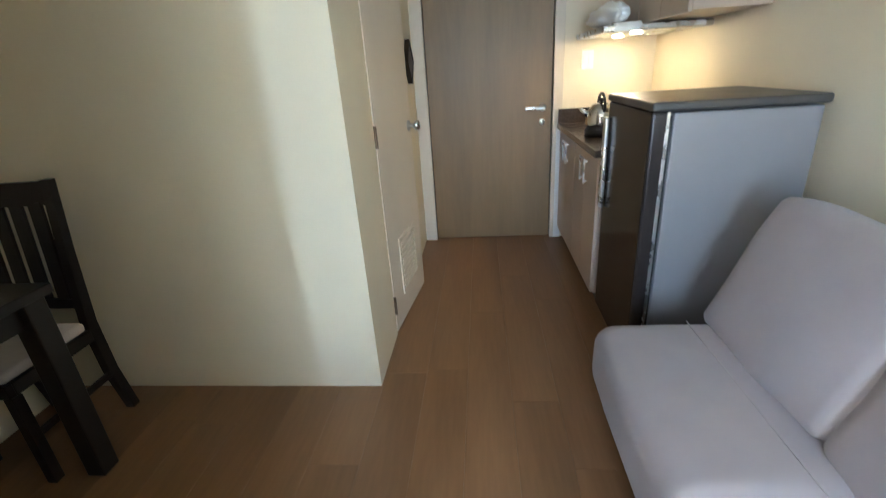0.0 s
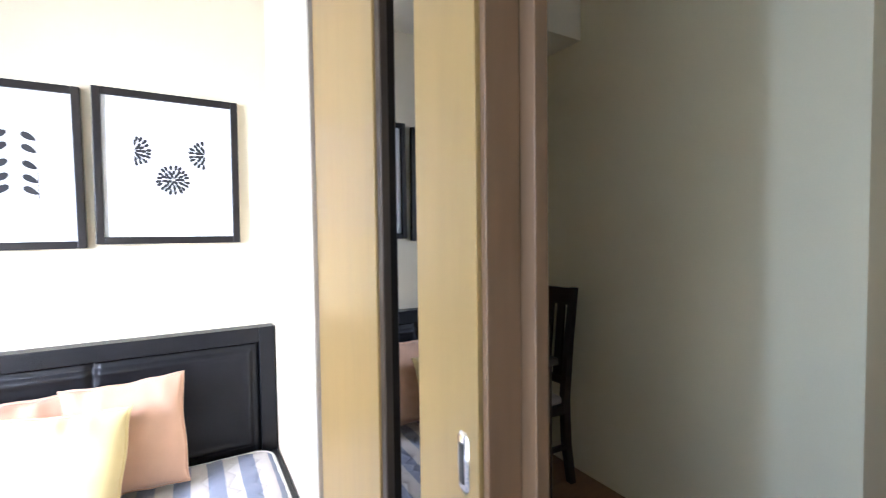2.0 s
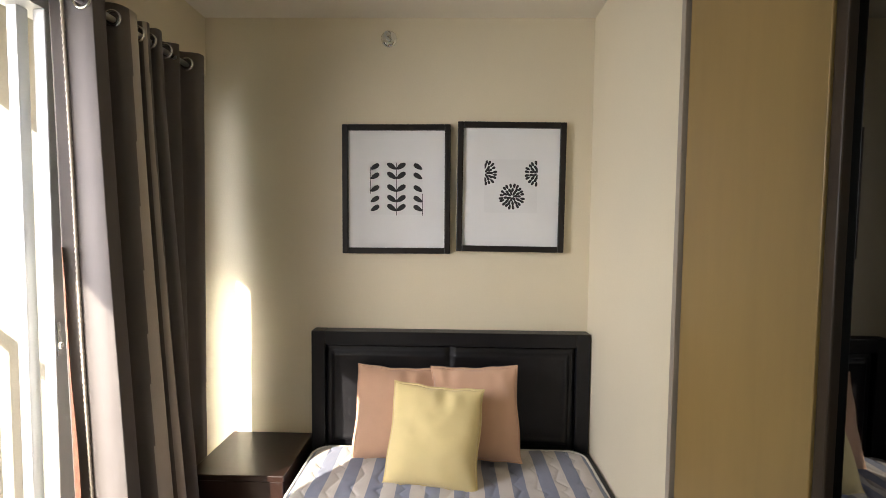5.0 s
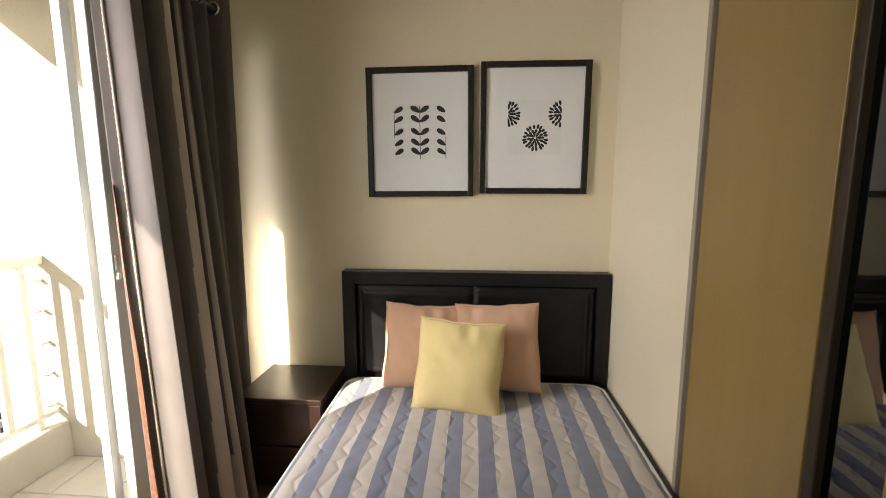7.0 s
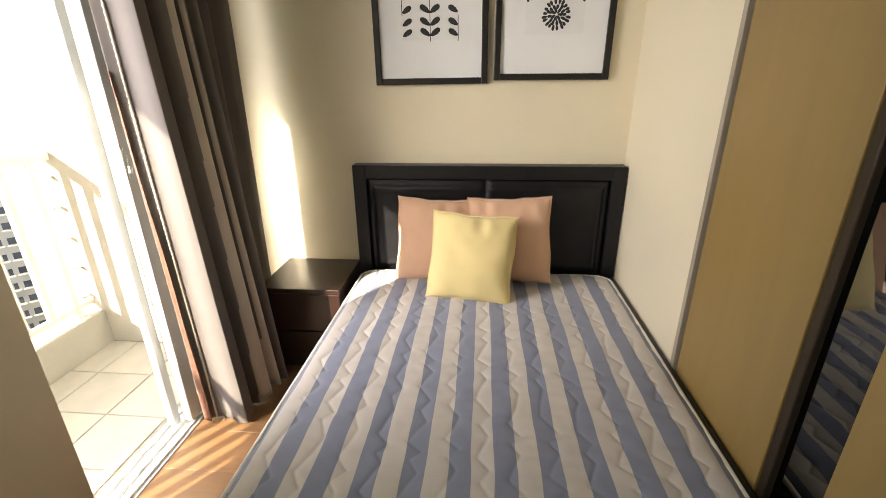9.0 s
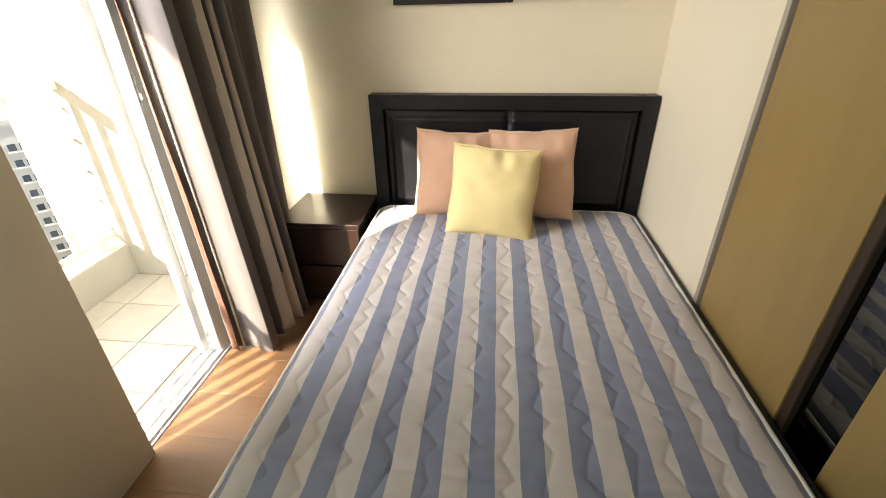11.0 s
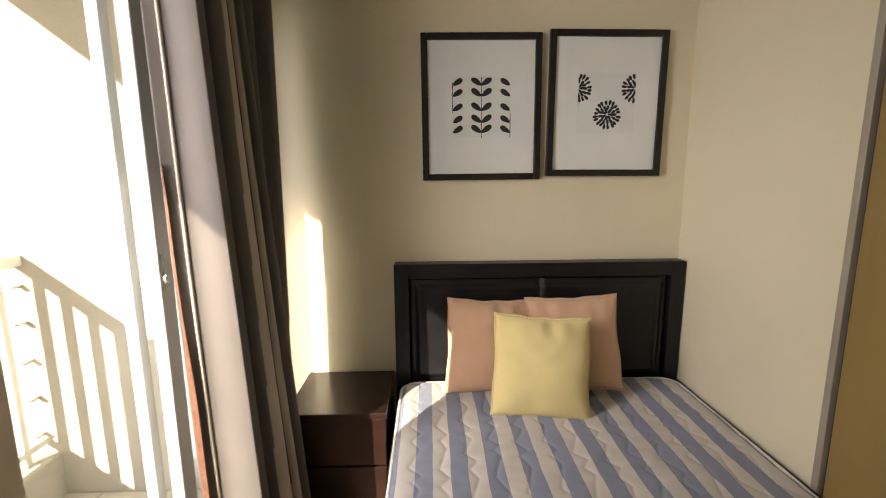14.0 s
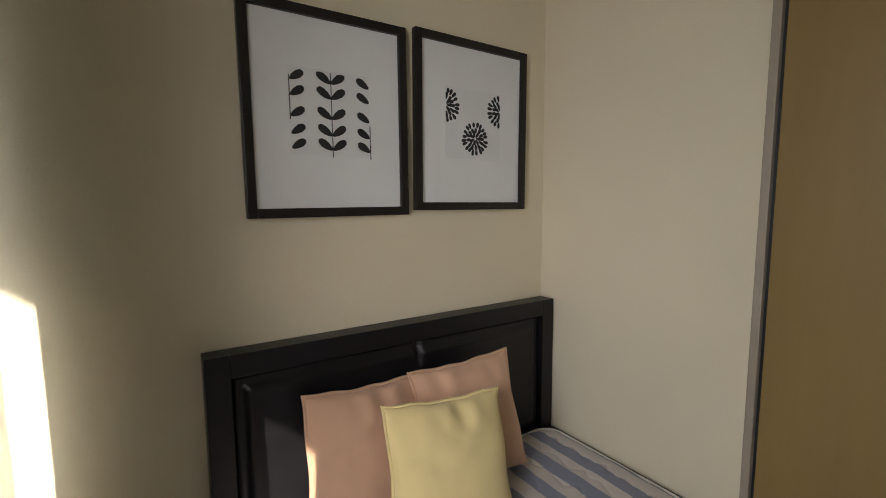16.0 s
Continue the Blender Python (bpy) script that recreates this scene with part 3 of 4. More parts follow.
def leaves(s):
    bm = bmesh.new()
    for z in (0.094, 0.052, -0.004, -0.051, -0.091):
        for ang in (35, 145):
            blot(bm, 0.0, z - 0.006, radians(ang), 0.050, 0.029)
        blot(bm, -s + 0.002, z - 0.006, radians(32), 0.046, 0.028)
        blot(bm, s - 0.002, z - 0.006, radians(148), 0.046, 0.028)
    for y, a, b in ((0, -s, s), (-s + 0.001, -0.02, 0.1), (s - 0.001, -s, -0.02)):
        v = [bm.verts.new((0.0002, y + dy, z)) for dy, z in ((-0.0014, a), (0.0014, a), (0.0014, b), (-0.0014, b))]
        bm.faces.new(v)
    return bm


def bursts(s):
    bm = bmesh.new()
    rnd = random.Random(5)
    for cy, cz in ((0.006, -0.040), (-s, 0.062), (s, 0.062)):
        for r, n in ((0.004, 7), (0.018, 13), (0.036, 20)):
            for k in range(n):
                a = 2 * math.pi * (k + 0.5 * (r > 0.02)) / n + rnd.uniform(-0.06, 0.06)
                y, z = cy + r * math.cos(a), cz + r * math.sin(a)
                tip = y + 0.016 * math.cos(a)
                if abs(y) < s and abs(tip) < s:
                    blot(bm, y, z, a, rnd.uniform(0.018, 0.025), 0.0145)
    return bm


picture("black-framed print of black leafy stems on a white mat", -0.879, -0.396, 1.272, 1.845, leaves, 0.3)
picture("black-framed print of black dandelion bursts on a white mat", -0.367, 0.111, 1.285, 1.858, bursts, -0.3)

sp = thing("sprinkler", "round chrome sidewall sprinkler high on the bed wall", "sprinkler", (W, -0.675, 2.222))
part("escutcheon", lathe([(0.036, 0), (0.035, 0.006), (0.022, 0.012)], 24, pose(0, 0, 0, 0, 90)), CHROME, sp, "", True)
part("nozzle", lathe([(0.012, 0.010), (0.012, 0.03), (0.006, 0.034), (0.006, 0.045), (0.016, 0.047), (0.016, 0.05)], 16, pose(0, 0, 0, 0, 90)), STEEL, sp, "", True)

# ---- balcony door, curtain ----
bd = thing("window_1", "white aluminium sliding balcony door, slid partly open", "glass door", kind="structure")
part("window_frame", boxes(((W, S - 0.15, 2.0), (0.66, S - 0.05, 2.06)), ((0.63, S - 0.15, 0.012), (0.66, S - 0.05, 2.0)), ((W, S - 0.15, 0.012), (W + 0.03, S - 0.05, 2.0))), ALUMINIUM, bd, "white aluminium frame")
part("window_sill", boxes(((W, S - 0.16, -0.02), (0.66, S - 0.03, 0.004)), ((W, S - 0.14, 0.004), (0.66, S - 0.13, 0.016)), ((W, S - 0.095, 0.004), (0.66, S - 0.085, 0.016)), ((W, S - 0.052, 0.004), (0.66, S - 0.042, 0.016))), ALUMINIUM, bd, "aluminium door track")
# The second stile, unseen behind the curtain, is widened to trim the wall's sun strip.
for a, b in ((-0.262, -0.200), (-0.906, -0.70)):
    st = part("stile", box((a, S - 0.082, 0.018), (b, S - 0.046, 1.998), 0.004), ALUMINIUM, bd, "white aluminium stile")
    if a > -0.5:
        part("latch", boxes(((-0.216, S - 0.046, 1.0), (-0.207, S - 0.042, 1.10)), ((-0.216, S - 0.042, 1.02), (-0.207, S - 0.034, 1.04)), bevel=0.0015), STEEL, st, "small metal latch")
part("rail", box((W + 0.09, S - 0.082, 0.018), (-0.262, S - 0.046, 0.085), 0.003), ALUMINIUM, bd)
part("rail", box((W + 0.09, S - 0.082, 1.93), (-0.262, S - 0.046, 1.998), 0.003), ALUMINIUM, bd)
pane = part("pane", box((W + 0.09, S - 0.068, 0.085), (-0.262, S - 0.062, 1.93)), GLASS, bd, "clear glass pane")
pane.visible_shadow = False
part("stile", box((-0.205, S - 0.128, 0.018), (-0.170, S - 0.098, 1.998), 0.003), ALUMINIUM, bd)
w2 = thing("window_2", "white aluminium living room window", "window", kind="structure")
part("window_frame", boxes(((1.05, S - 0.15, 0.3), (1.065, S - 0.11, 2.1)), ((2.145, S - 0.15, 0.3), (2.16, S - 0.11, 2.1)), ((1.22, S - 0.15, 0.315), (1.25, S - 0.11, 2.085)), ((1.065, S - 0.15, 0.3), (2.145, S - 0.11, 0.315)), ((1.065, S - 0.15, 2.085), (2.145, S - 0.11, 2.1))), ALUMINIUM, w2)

curtain = thing("curtain", "grey-brown eyelet curtain gathered at the side of the balcony door", "curtain")
CY = -1.425


# where each fold turns: x, y at the rod and x, y at the hem
FOLDS = (
    (-0.245, -1.405, -0.285, -1.335), (-0.258, -1.470, -0.300, -1.440), (-0.285, -1.475, -0.325, -1.440), (-0.300, -1.415, -0.335, -1.330),
    (-0.345, -1.400, -0.385, -1.305), (-0.385, -1.415, -0.415, -1.320), (-0.392, -1.460, -0.425, -1.390), (-0.408, -1.460, -0.437, -1.380),
    (-0.418, -1.412, -0.447, -1.305), (-0.440, -1.412, -0.470, -1.300), (-0.448, -1.450, -0.478, -1.360), (-0.462, -1.450, -0.488, -1.350),
    (-0.472, -1.405, -0.498, -1.285), (-0.510, -1.415, -0.530, -1.300), (-0.530, -1.465, -0.570, -1.410), (-0.570, -1.460, -0.600, -1.430),
    (-0.600, -1.410, -0.630, -1.402), (-0.630, -1.455, -0.650, -1.440), (-0.662, -1.452, -0.680, -1.440), (-0.685, -1.390, -0.700, -1.410), (-0.725, -1.388, -0.730, -1.410), (-0.742, -1.450, -0.742, -1.450),
)


def fold(u, v):
    """u runs from the leading edge towards the wall, v from the hem to the top."""
    low = 1 - v
    front = -1.392 + 0.072 * low ** 1.2
    lead = 0.20
    x0 = -0.172 - 0.045 * low
    if u < lead:
        k = u / lead
        x = x0 - 0.020 * math.sin(k * 5.0) * (0.4 + 0.6 * low) - 0.015 * k
        y = -1.505 + (front + 1.505) * k
        ph = 0.0
    else:
        k = (u - lead) / (1 - lead)
        end = x0 - 0.020 * math.sin(5.0) * (0.4 + 0.6 * low) - 0.015
        pts = [(end, front)] + [(a + (c - a) * low ** 1.2, b + (d - b) * low ** 1.2) for a, b, c, d in FOLDS]
        s = k * (len(pts) - 1)
        i = min(int(s), len(pts) - 2)
        q = s - i
        p = [pts[max(0, min(len(pts) - 1, i + o))] for o in (-1, 0, 1, 2)]
        x, y = (0.5 * (2 * p[1][n] + (p[2][n] - p[0][n]) * q + (2 * p[0][n] - 5 * p[1][n] + 4 * p[2][n] - p[3][n]) * q * q + (3 * p[1][n] - p[0][n] - 3 * p[2][n] + p[3][n]) * q ** 3) for n in (0, 1))
        ph = s * 3.0
        if x < -0.60 and v < 0.36:
            y = min(y, -1.402)
    x += 0.006 * noise.noise((u * 5, v * 3, 8)) * (0.4 + low)
    y += 0.005 * noise.noise((u * 6, v * 2.2, 3))
    return (x, y, 0.012 + 2.05 * v + 0.006 * math.sin(ph) * low)


def thick(f, d):
    return lambda u, v: tuple(a + b for a, b in zip(f(u, v), d))


panel_cloth = part("curtain_panel", grid(340, 50, fold, thick(fold, (0.0, -0.003, 0))), CURTAIN, curtain, "grey-brown woven cloth with daylight painted beige on some pleats", True)
panel_cloth.data.materials.append(PLEAT_LIGHT_AND_CORD)
for i in range(340):                     # painted daylight: one broad pleat beige, widening towards the hem, and a thin one
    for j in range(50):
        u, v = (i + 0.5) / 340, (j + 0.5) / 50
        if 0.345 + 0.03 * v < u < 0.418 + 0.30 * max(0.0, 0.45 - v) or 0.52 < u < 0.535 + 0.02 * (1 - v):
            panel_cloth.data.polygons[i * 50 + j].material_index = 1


def facing(u, v):
    """The rust-coloured facing behind the leading edge."""
    v = 0.64 * v
    x, y, z = fold(0.0, v)
    return (x + 0.006 - 0.004 * u, y + 0.002 + 0.030 * (1 - v / 0.64) ** 0.8 * (1 - u) + 0.002 * math.sin(v * 23 + u * 4), z)


part("facing", grid(6, 60, facing, thick(facing, (-0.003, -0.0, 0))), BRAID, curtain, "rust-brown facing", True)


def braid(u, v):
    x, y, z = fold(0.040, v)
    a = 2 * math.pi * u
    r = 0.0042 * (1 + 0.3 * math.sin(v * 700 + a * 2))
    return (x + 0.001 + r * math.cos(a), y + 0.002 + r * math.sin(a), z)


part("trim", grid(8, 420, braid), PLEAT_LIGHT_AND_CORD, curtain, "twisted beige cord trim", True)
rod = thing("curtain_rod", "slim steel curtain rod over the balcony door", "curtain rod")
part("rod", tube((-0.765, CY, 2.012), (0.30, CY, 2.012), 0.010), STEEL, rod, "", True)
part("bracket", boxes(((0.20, S + 0.001, 1.98), (0.225, S + 0.006, 2.05)), ((0.205, S + 0.006, 2.0), (0.22, CY + 0.004, 2.0015))), STEEL, rod)
for u in (0.035, 0.18, 0.32, 0.46, 0.61, 0.75, 0.89):
    x, y, z = fold(u, 0.975)
    bm = bmesh.new()
    rr = []
    for i in range(20):
        a = 2 * math.pi * i / 20
        c = Vector((0, math.cos(a) * 0.023, math.sin(a) * 0.023))
        rr.append([bm.verts.new(Vector((x, CY + 0.005, 2.012)) + c * (1 + 0.2 * math.cos(b)) + Vector((0.005 * math.sin(b), 0, 0))) for b in [2 * math.pi * j / 6 for j in range(6)]])
    for i in range(20):
        p, q = rr[i], rr[(i + 1) % 20]
        for j in range(6):
            bm.faces.new((p[j], q[j], q[(j + 1) % 6], p[(j + 1) % 6]))
    part("eyelet", bm, CHROME, curtain, "chrome eyelet", True)

# ---- balcony ----
BF = -0.03
tagged(part("balcony_slab", box((-1.2, -2.75, BF - 0.2), (E + T, S - 0.16, BF - 0.008)), GROUT), "concrete balcony slab with grey grout", "balcony", kind="structure")
wall("wall_balcony", box((-0.965, -2.75, BF - 0.008), (-0.815, S - 0.16, 2.75)), "pale rendered side wall of the balcony", BALCONY)
wall("wall_balcony_east", box((E, -2.75, BF - 0.008), (E + T, S - 0.16, 2.75)), "pale rendered side wall of the balcony", BALCONY)
tagged(part("balcony_kerb", box((-0.815, -2.62, BF - 0.008), (E, -2.41, 0.155), 0.004), BALCONY), "pale rendered kerb under the balcony railing", "kerb", kind="structure")
wall("wall_parapet", box((-0.16, -2.58, 0.151), (0.95, -2.44, 1.03), 0.004), "pale rendered parapet between the balcony railings", BALCONY)
tagged(part("balcony_ceiling", boxes(((-1.2, -2.62, 2.45), (E + T, S - 0.16, 2.65)), ((-0.815, -2.70, 2.20), (E, -2.60, 2.449))), CEILING), "underside of the balcony above with its edge beam", "ceiling", kind="structure")
for x0, x1, label in ((-0.815, -0.16, "white painted steel balcony railing beside the parapet"), (0.95, E, "white painted steel balcony railing at the far side of the parapet")):
    railing = thing("balcony_railing", label, "railing", group="balcony railings")
    part("top_rail", box((x0, -2.495, 0.955), (x1, -2.445, 1.0), 0.006), RAILPAINT, railing)
    part("bottom_rail", box((x0, -2.485, 0.20), (x1, -2.455, 0.225), 0.003), RAILPAINT, railing)
    n = int((x1 - x0) / 0.118)
    for k in range(n):
        x = x0 + (x1 - x0) * (k + 0.75) / n
        part("baluster", box((x - 0.014, -2.484, 0.156 if k % 4 == 0 else 0.225), (x + 0.014, -2.456, 0.955), 0.002, 1), RAILPAINT, railing)
    if x0 < 0:
        for z in (0.24, 0.40, 0.56, 0.72, 0.87):
            part("wall_fixing", box((-0.814, -2.48, z), (-0.775, -2.46, z + 0.012), 0.002), STEEL, railing)
drain = thing("floor_drain", "small square grey floor drain in the balcony tiles", "drain", (-0.60, -1.80, BF + 0.0005))
part("grate", boxes(*[((-0.05, -0.05 + 0.02 * k, 0.0006), (0.05, -0.04 + 0.02 * k, 0.004)) for k in range(6)]), surface("drain_metal", (0.2, 0.19, 0.18), 0.5, 0.6), drain)

hook = thing("door_hook", "small wire hook over the top of the bathroom door", "hook", (0.635, 2.63, 2.09))
part("wire", boxes(((-0.048, -0.006, 0.0008), (0.012, 0.006, 0.004)), ((0.008, -0.006, -0.06), (0.012, 0.006, 0.0008)), ((0.012, -0.006, -0.06), (0.034, 0.006, -0.056)), ((0.030, -0.006, -0.056), (0.034, 0.006, -0.035))), STEEL, hook)

# ---- dining corner ----
table = thing("dining_table", "dark espresso wooden dining table against the wall", "table", (-0.93, 0.705, 0))
part("tabletop", box((0, 0, 0.715), (0.60, 0.63, 0.75), 0.006), DARKWOOD, table, "dark stained top")
part("apron", boxes(((0.05, 0.05, 0.63), (0.55, 0.07, 0.715)), ((0.05, 0.56, 0.63), (0.55, 0.58, 0.715)), ((0.05, 0.07, 0.63), (0.07, 0.56, 0.715)), ((0.53, 0.07, 0.63), (0.55, 0.56, 0.715))), DARKWOOD, table)
for x in (0.02, 0.51):
    for y in (0.02, 0.54):
        part("leg", box((x, y, 0), (x + 0.07, y + 0.07, 0.714), 0.005), DARKWOOD, table)

chair = thing("dining_chair", "dark espresso slat-back dining chair with a pale cushion seat", "chair", (-0.715, 1.42, 0), (0, 0, 0))


def post(x):
    bm = bmesh.new()
    prof = [(0.20, 0.0, 0.036), (0.165, 0.22, 0.04), (0.155, 0.45, 0.042), (0.185, 0.75, 0.036), (0.222, 1.02, 0.03)]
    rings = []
    for y, z, d in prof:
        rings.append([bm.verts.new(p) for p in ((x - 0.018, y - d / 2, z), (x + 0.018, y - d / 2, z), (x + 0.018, y + d / 2, z), (x - 0.018, y + d / 2, z))])
    for a, b in zip(rings, rings[1:]):
        for k in range(4):
            bm.faces.new((a[k], a[(k + 1) % 4], b[(k + 1) % 4], b[k]))
    bm.faces.new(rings[0][::-1])
    bm.faces.new(rings[-1])
    return bm


part("back_leg", post(-0.182), DARKWOOD, chair)
part("back_leg", post(0.182), DARKWOOD, chair)
bm = grid(14, 3, lambda u, v: (-0.164 + 0.328 * u, 0.197 - 0.012 * (1 - (2 * u - 1) ** 2) + 0.012 * v, 0.93 + 0.085 * v), lambda u, v: (-0.164 + 0.328 * u, 0.217 - 0.012 * (1 - (2 * u - 1) ** 2) + 0.012 * v, 0.93 + 0.085 * v))
part("top_rail", bm, DARKWOOD, chair)
part("lower_rail", box((-0.164, 0.150, 0.52), (0.164, 0.172, 0.56), 0.003), DARKWOOD, chair)
for x in (-0.12, -0.04, 0.04, 0.12):
    bm = bmesh.new()
    lo = [(x - 0.025, 0.155, 0.55), (x + 0.025, 0.155, 0.55), (x + 0.025, 0.168, 0.55), (x - 0.025, 0.168, 0.55)]
    hi = [(a, b + 0.037, 0.94) for a, b, _ in lo]
    va, vb = [bm.verts.new(p) for p in lo], [bm.verts.new(p) for p in hi]
    for k in range(4):
        bm.faces.new((va[k], va[(k + 1) % 4], vb[(k + 1) % 4], vb[k]))
    bm.faces.new(va[::-1])
    bm.faces.new(vb)
    part("slat", bm, DARKWOOD, chair)
part("seat_frame", boxes(((-0.2, -0.21, 0.38), (0.2, -0.185, 0.43)), ((-0.2, -0.185, 0.38), (-0.175, 0.135, 0.43)), ((0.175, -0.185, 0.38), (0.2, 0.135, 0.43)), ((-0.175, 0.11, 0.38), (0.175, 0.135, 0.43)), bevel=0.003), DARKWOOD, chair)
part("seat", box((-0.195, -0.205, 0.431), (0.195, 0.13, 0.472), 0.016, 3), surface("pale_seat_cloth", (0.46, 0.40, 0.37), 0.85, 0, 0.06, 9, 0.3, 400), chair, "pale beige upholstered seat", True)
for x in (-0.185, 0.185):
    part("front_leg", box((x - 0.018, -0.208, 0), (x + 0.018, -0.172, 0.38), 0.003), DARKWOOD, chair)
    part("stretcher", box((x - 0.009, -0.172, 0.19), (x + 0.009, 0.15, 0.215), 0.002), DARKWOOD, chair)

mir = thing("wall_mirror", "rectangular wall mirror in a wide black frame", "mirror", (W + 0.002, 1.485, 1.142))
part("frame", boxes(((0, -0.06, 0), (0.028, 0, 0.722)), ((0, -0.56, 0), (0.028, -0.50, 0.722)), ((0, -0.50, 0.662), (0.028, -0.06, 0.722)), ((0, -0.50, 0), (0.028, -0.06, 0.06)), bevel=0.004), FRAME, mir, "black wooden frame")
part("mirror_glass", box((0.004, -0.50, 0.06), (0.014, -0.06, 0.662)), MIRROR, mir)
stand = thing("photo_stand", "small dark blue picture stand on the dining table", "photo stand", (-0.83, 1.22, 0.7505), (0, 0, 20))
bm = box((0, -0.055, 0), (0.008, 0.055, 0.15), 0.002)
bmesh.ops.rotate(bm, matrix=Matrix.Rotation(radians(-14), 3, "Y"), verts=bm.verts)
part("panel", bm, surface("blue_grey_card", (0.10, 0.13, 0.18), 0.4), stand)
bm = box((-0.06, -0.01, 0.0), (-0.055, 0.01, 0.10))
bmesh.ops.rotate(bm, matrix=Matrix.Rotation(radians(20), 3, "Y"), verts=bm.verts)
part("prop", bm, BLACK, stand)

# ---- sofa ----
sofa = thing("sofa", "pale grey upholstered sofa bed against the wall", "sofa", (1.435, 0.045, 0))


def soft(lo, hi, puff, seed, n=30, tex=0.004, edge=0.55):
    """An upholstered block with crowned faces and soft edges."""
    bm = box(lo, hi)
    bmesh.ops.subdivide_edges(bm, edges=bm.edges[:], cuts=n, use_grid_fill=True)
    c = [(a + b) / 2 for a, b in zip(lo, hi)]
    s = [(b - a) / 2 for a, b in zip(lo, hi)]
    r = min(s) * edge
    for v in bm.verts:
        p = [v.co[k] - c[k] for k in range(3)]
        inner = [max(-(s[k] - r), min(s[k] - r, p[k])) for k in range(3)]
        d = Vector([p[k] - inner[k] for k in range(3)])
        if d.length > 1e-6:
            d = d.normalized() * r
        q = [inner[k] + d[k] for k in range(3)]
        g = [1 - (q[k] / s[k]) ** 2 for k in range(3)]
        ax = max(range(3), key=lambda k: abs(q[k]) / s[k])
        others = [g[k] for k in range(3) if k != ax]
        q[ax] += math.copysign(puff * max(0, others[0]) ** 0.5 * max(0, others[1]) ** 0.5, q[ax])
        w = tex * noise.noise((q[0] * 6 + seed, q[1] * 6, q[2] * 6))
        v.co = [c[k] + q[k] * (1 + w / max(s)) for k in range(3)]
    return bm


part("base", box((0.05, 0.03, 0.06), (0.78, 1.50, 0.22), 0.01), SOFA, sofa)
part("seat", soft((0.0, 0.79, 0.19), (0.80, 1.53, 0.438), 0.012, 1), SOFA, sofa, "pale grey seat section", True)
part("seat", soft((0.0, 0.02, 0.19), (0.80, 0.785, 0.438), 0.012, 3), SOFA, sofa, "pale grey seat section", True)
for x in (0.1, 0.7):
    for y in (0.1, 1.42):
        part("foot", tube((x, y, 0), (x, y, 0.062), 0.022, 0.028), BLACK, sofa, "", True)
for y0, y1, sd in ((0.955, 1.515, 5), (0.375, 0.945, 8), (0.03, 0.365, 11)):
    bm = soft((-0.075, y0, 0.0), (0.075, y1, 0.46), 0.03, sd, tex=0.014, edge=0.26)
    bmesh.ops.transform(bm, matrix=pose(0.430, 0, 0.425, 0, 22, 0), verts=bm.verts)
    part("back_cushion", bm, SOFA, sofa, "leaning pale grey back cushion", True)
part("seam", box((0.30, 0.05, 0.4482), (0.304, 1.49, 0.4502)), surface("seam_thread", (0.40, 0.37, 0.375), 0.9), sofa)

# ---- kitchen ----
fr = thing("refrigerator", "grey single-door refrigerator with a dark front beside the sofa", "refrigerator", (1.645, 1.81, 0))
part("cabinet", box((0.075, 0.0, 0.04), (0.56, 0.55, 1.112), 0.006), FRIDGE, fr, "grey enamelled side")
fd = part("door", box((0.0, 0.0, 0.07), (0.062, 0.55, 1.118), 0.012, 3), FRIDGE_DOOR, fr, "glossy dark door")
part("door_edge", box((0.050, -0.003, 0.07), (0.062, 0.001, 1.115), 0.001), STEEL, fd, "bright metal edge strip")
part("handle", box((-0.026, 0.50, 0.62), (-0.004, 0.535, 1.05), 0.008, 3), STEEL, fd, "steel bar handle")
part("gasket", box((0.062, 0.012, 0.08), (0.075, 0.538, 1.10)), BLACK, fr)
part("top", box((-0.004, -0.012, 1.118), (0.575, 0.562, 1.150), 0.010, 3), FRIDGE_TOP, fr, "dark grey plastic top")
for x in (0.1, 0.5):
    for y in (0.05, 0.5):
        part("foot", tube((x, y, 0), (x, y, 0.042), 0.02), BLACK, fr, "", True)

CX = 1.63
for k, (y0, y1) in enumerate(((2.42, 2.98), (2.985, F - 0.025))):
    cab = thing("base_cabinet", "beige laminate kitchen base cabinet under the granite worktop", "cabinet", (CX, y0, 0), group="kitchen base cabinets")
    w = y1 - y0
    part("body", box((0.02, 0, 0.09), (0.60, w, 0.845)), CABINET, cab)
    part("plinth", box((0.06, 0, 0), (0.58, w, 0.09)), DARKWOOD, cab)
    h = (w - 0.006) / 2
    for j in range(2):
        d = part("door", box((0.0, 0.002 + j * (h + 0.003), 0.095), (0.019, 0.002 + j * (h + 0.003) + h, 0.84), 0.002), CABINET, cab, "beige laminate door")
        yy = 0.002 + j * (h + 0.003) + (h - 0.05 if j == 0 else 0.05)
        part("handle", boxes(((-0.022, yy - 0.005, 0.66), (-0.014, yy + 0.005, 0.80)), ((-0.015, yy - 0.004, 0.67), (0.0, yy + 0.004, 0.68)), ((-0.015, yy - 0.004, 0.78), (0.0, yy + 0.004, 0.79))), STEEL, d)
top = thing("worktop", "dark granite worktop with a low upstand", "worktop")
part("slab", box((CX - 0.025, 2.40, 0.848), (E - 0.002, F - 0.021, 0.885), 0.004), GRANITE, top)
part("upstand", boxes(((E - 0.022, 2.40, 0.886), (E - 0.002, F - 0.042, 0.985)), ((CX - 0.02, F - 0.041, 0.886), (E - 0.002, F - 0.021, 0.985)), bevel=0.002), GRANITE, top)
part("filler_strip", box((CX - 0.03, F - 0.0205, 0.0), (CX + 0.02, F - 0.002, 0.845)), WHITE, top)
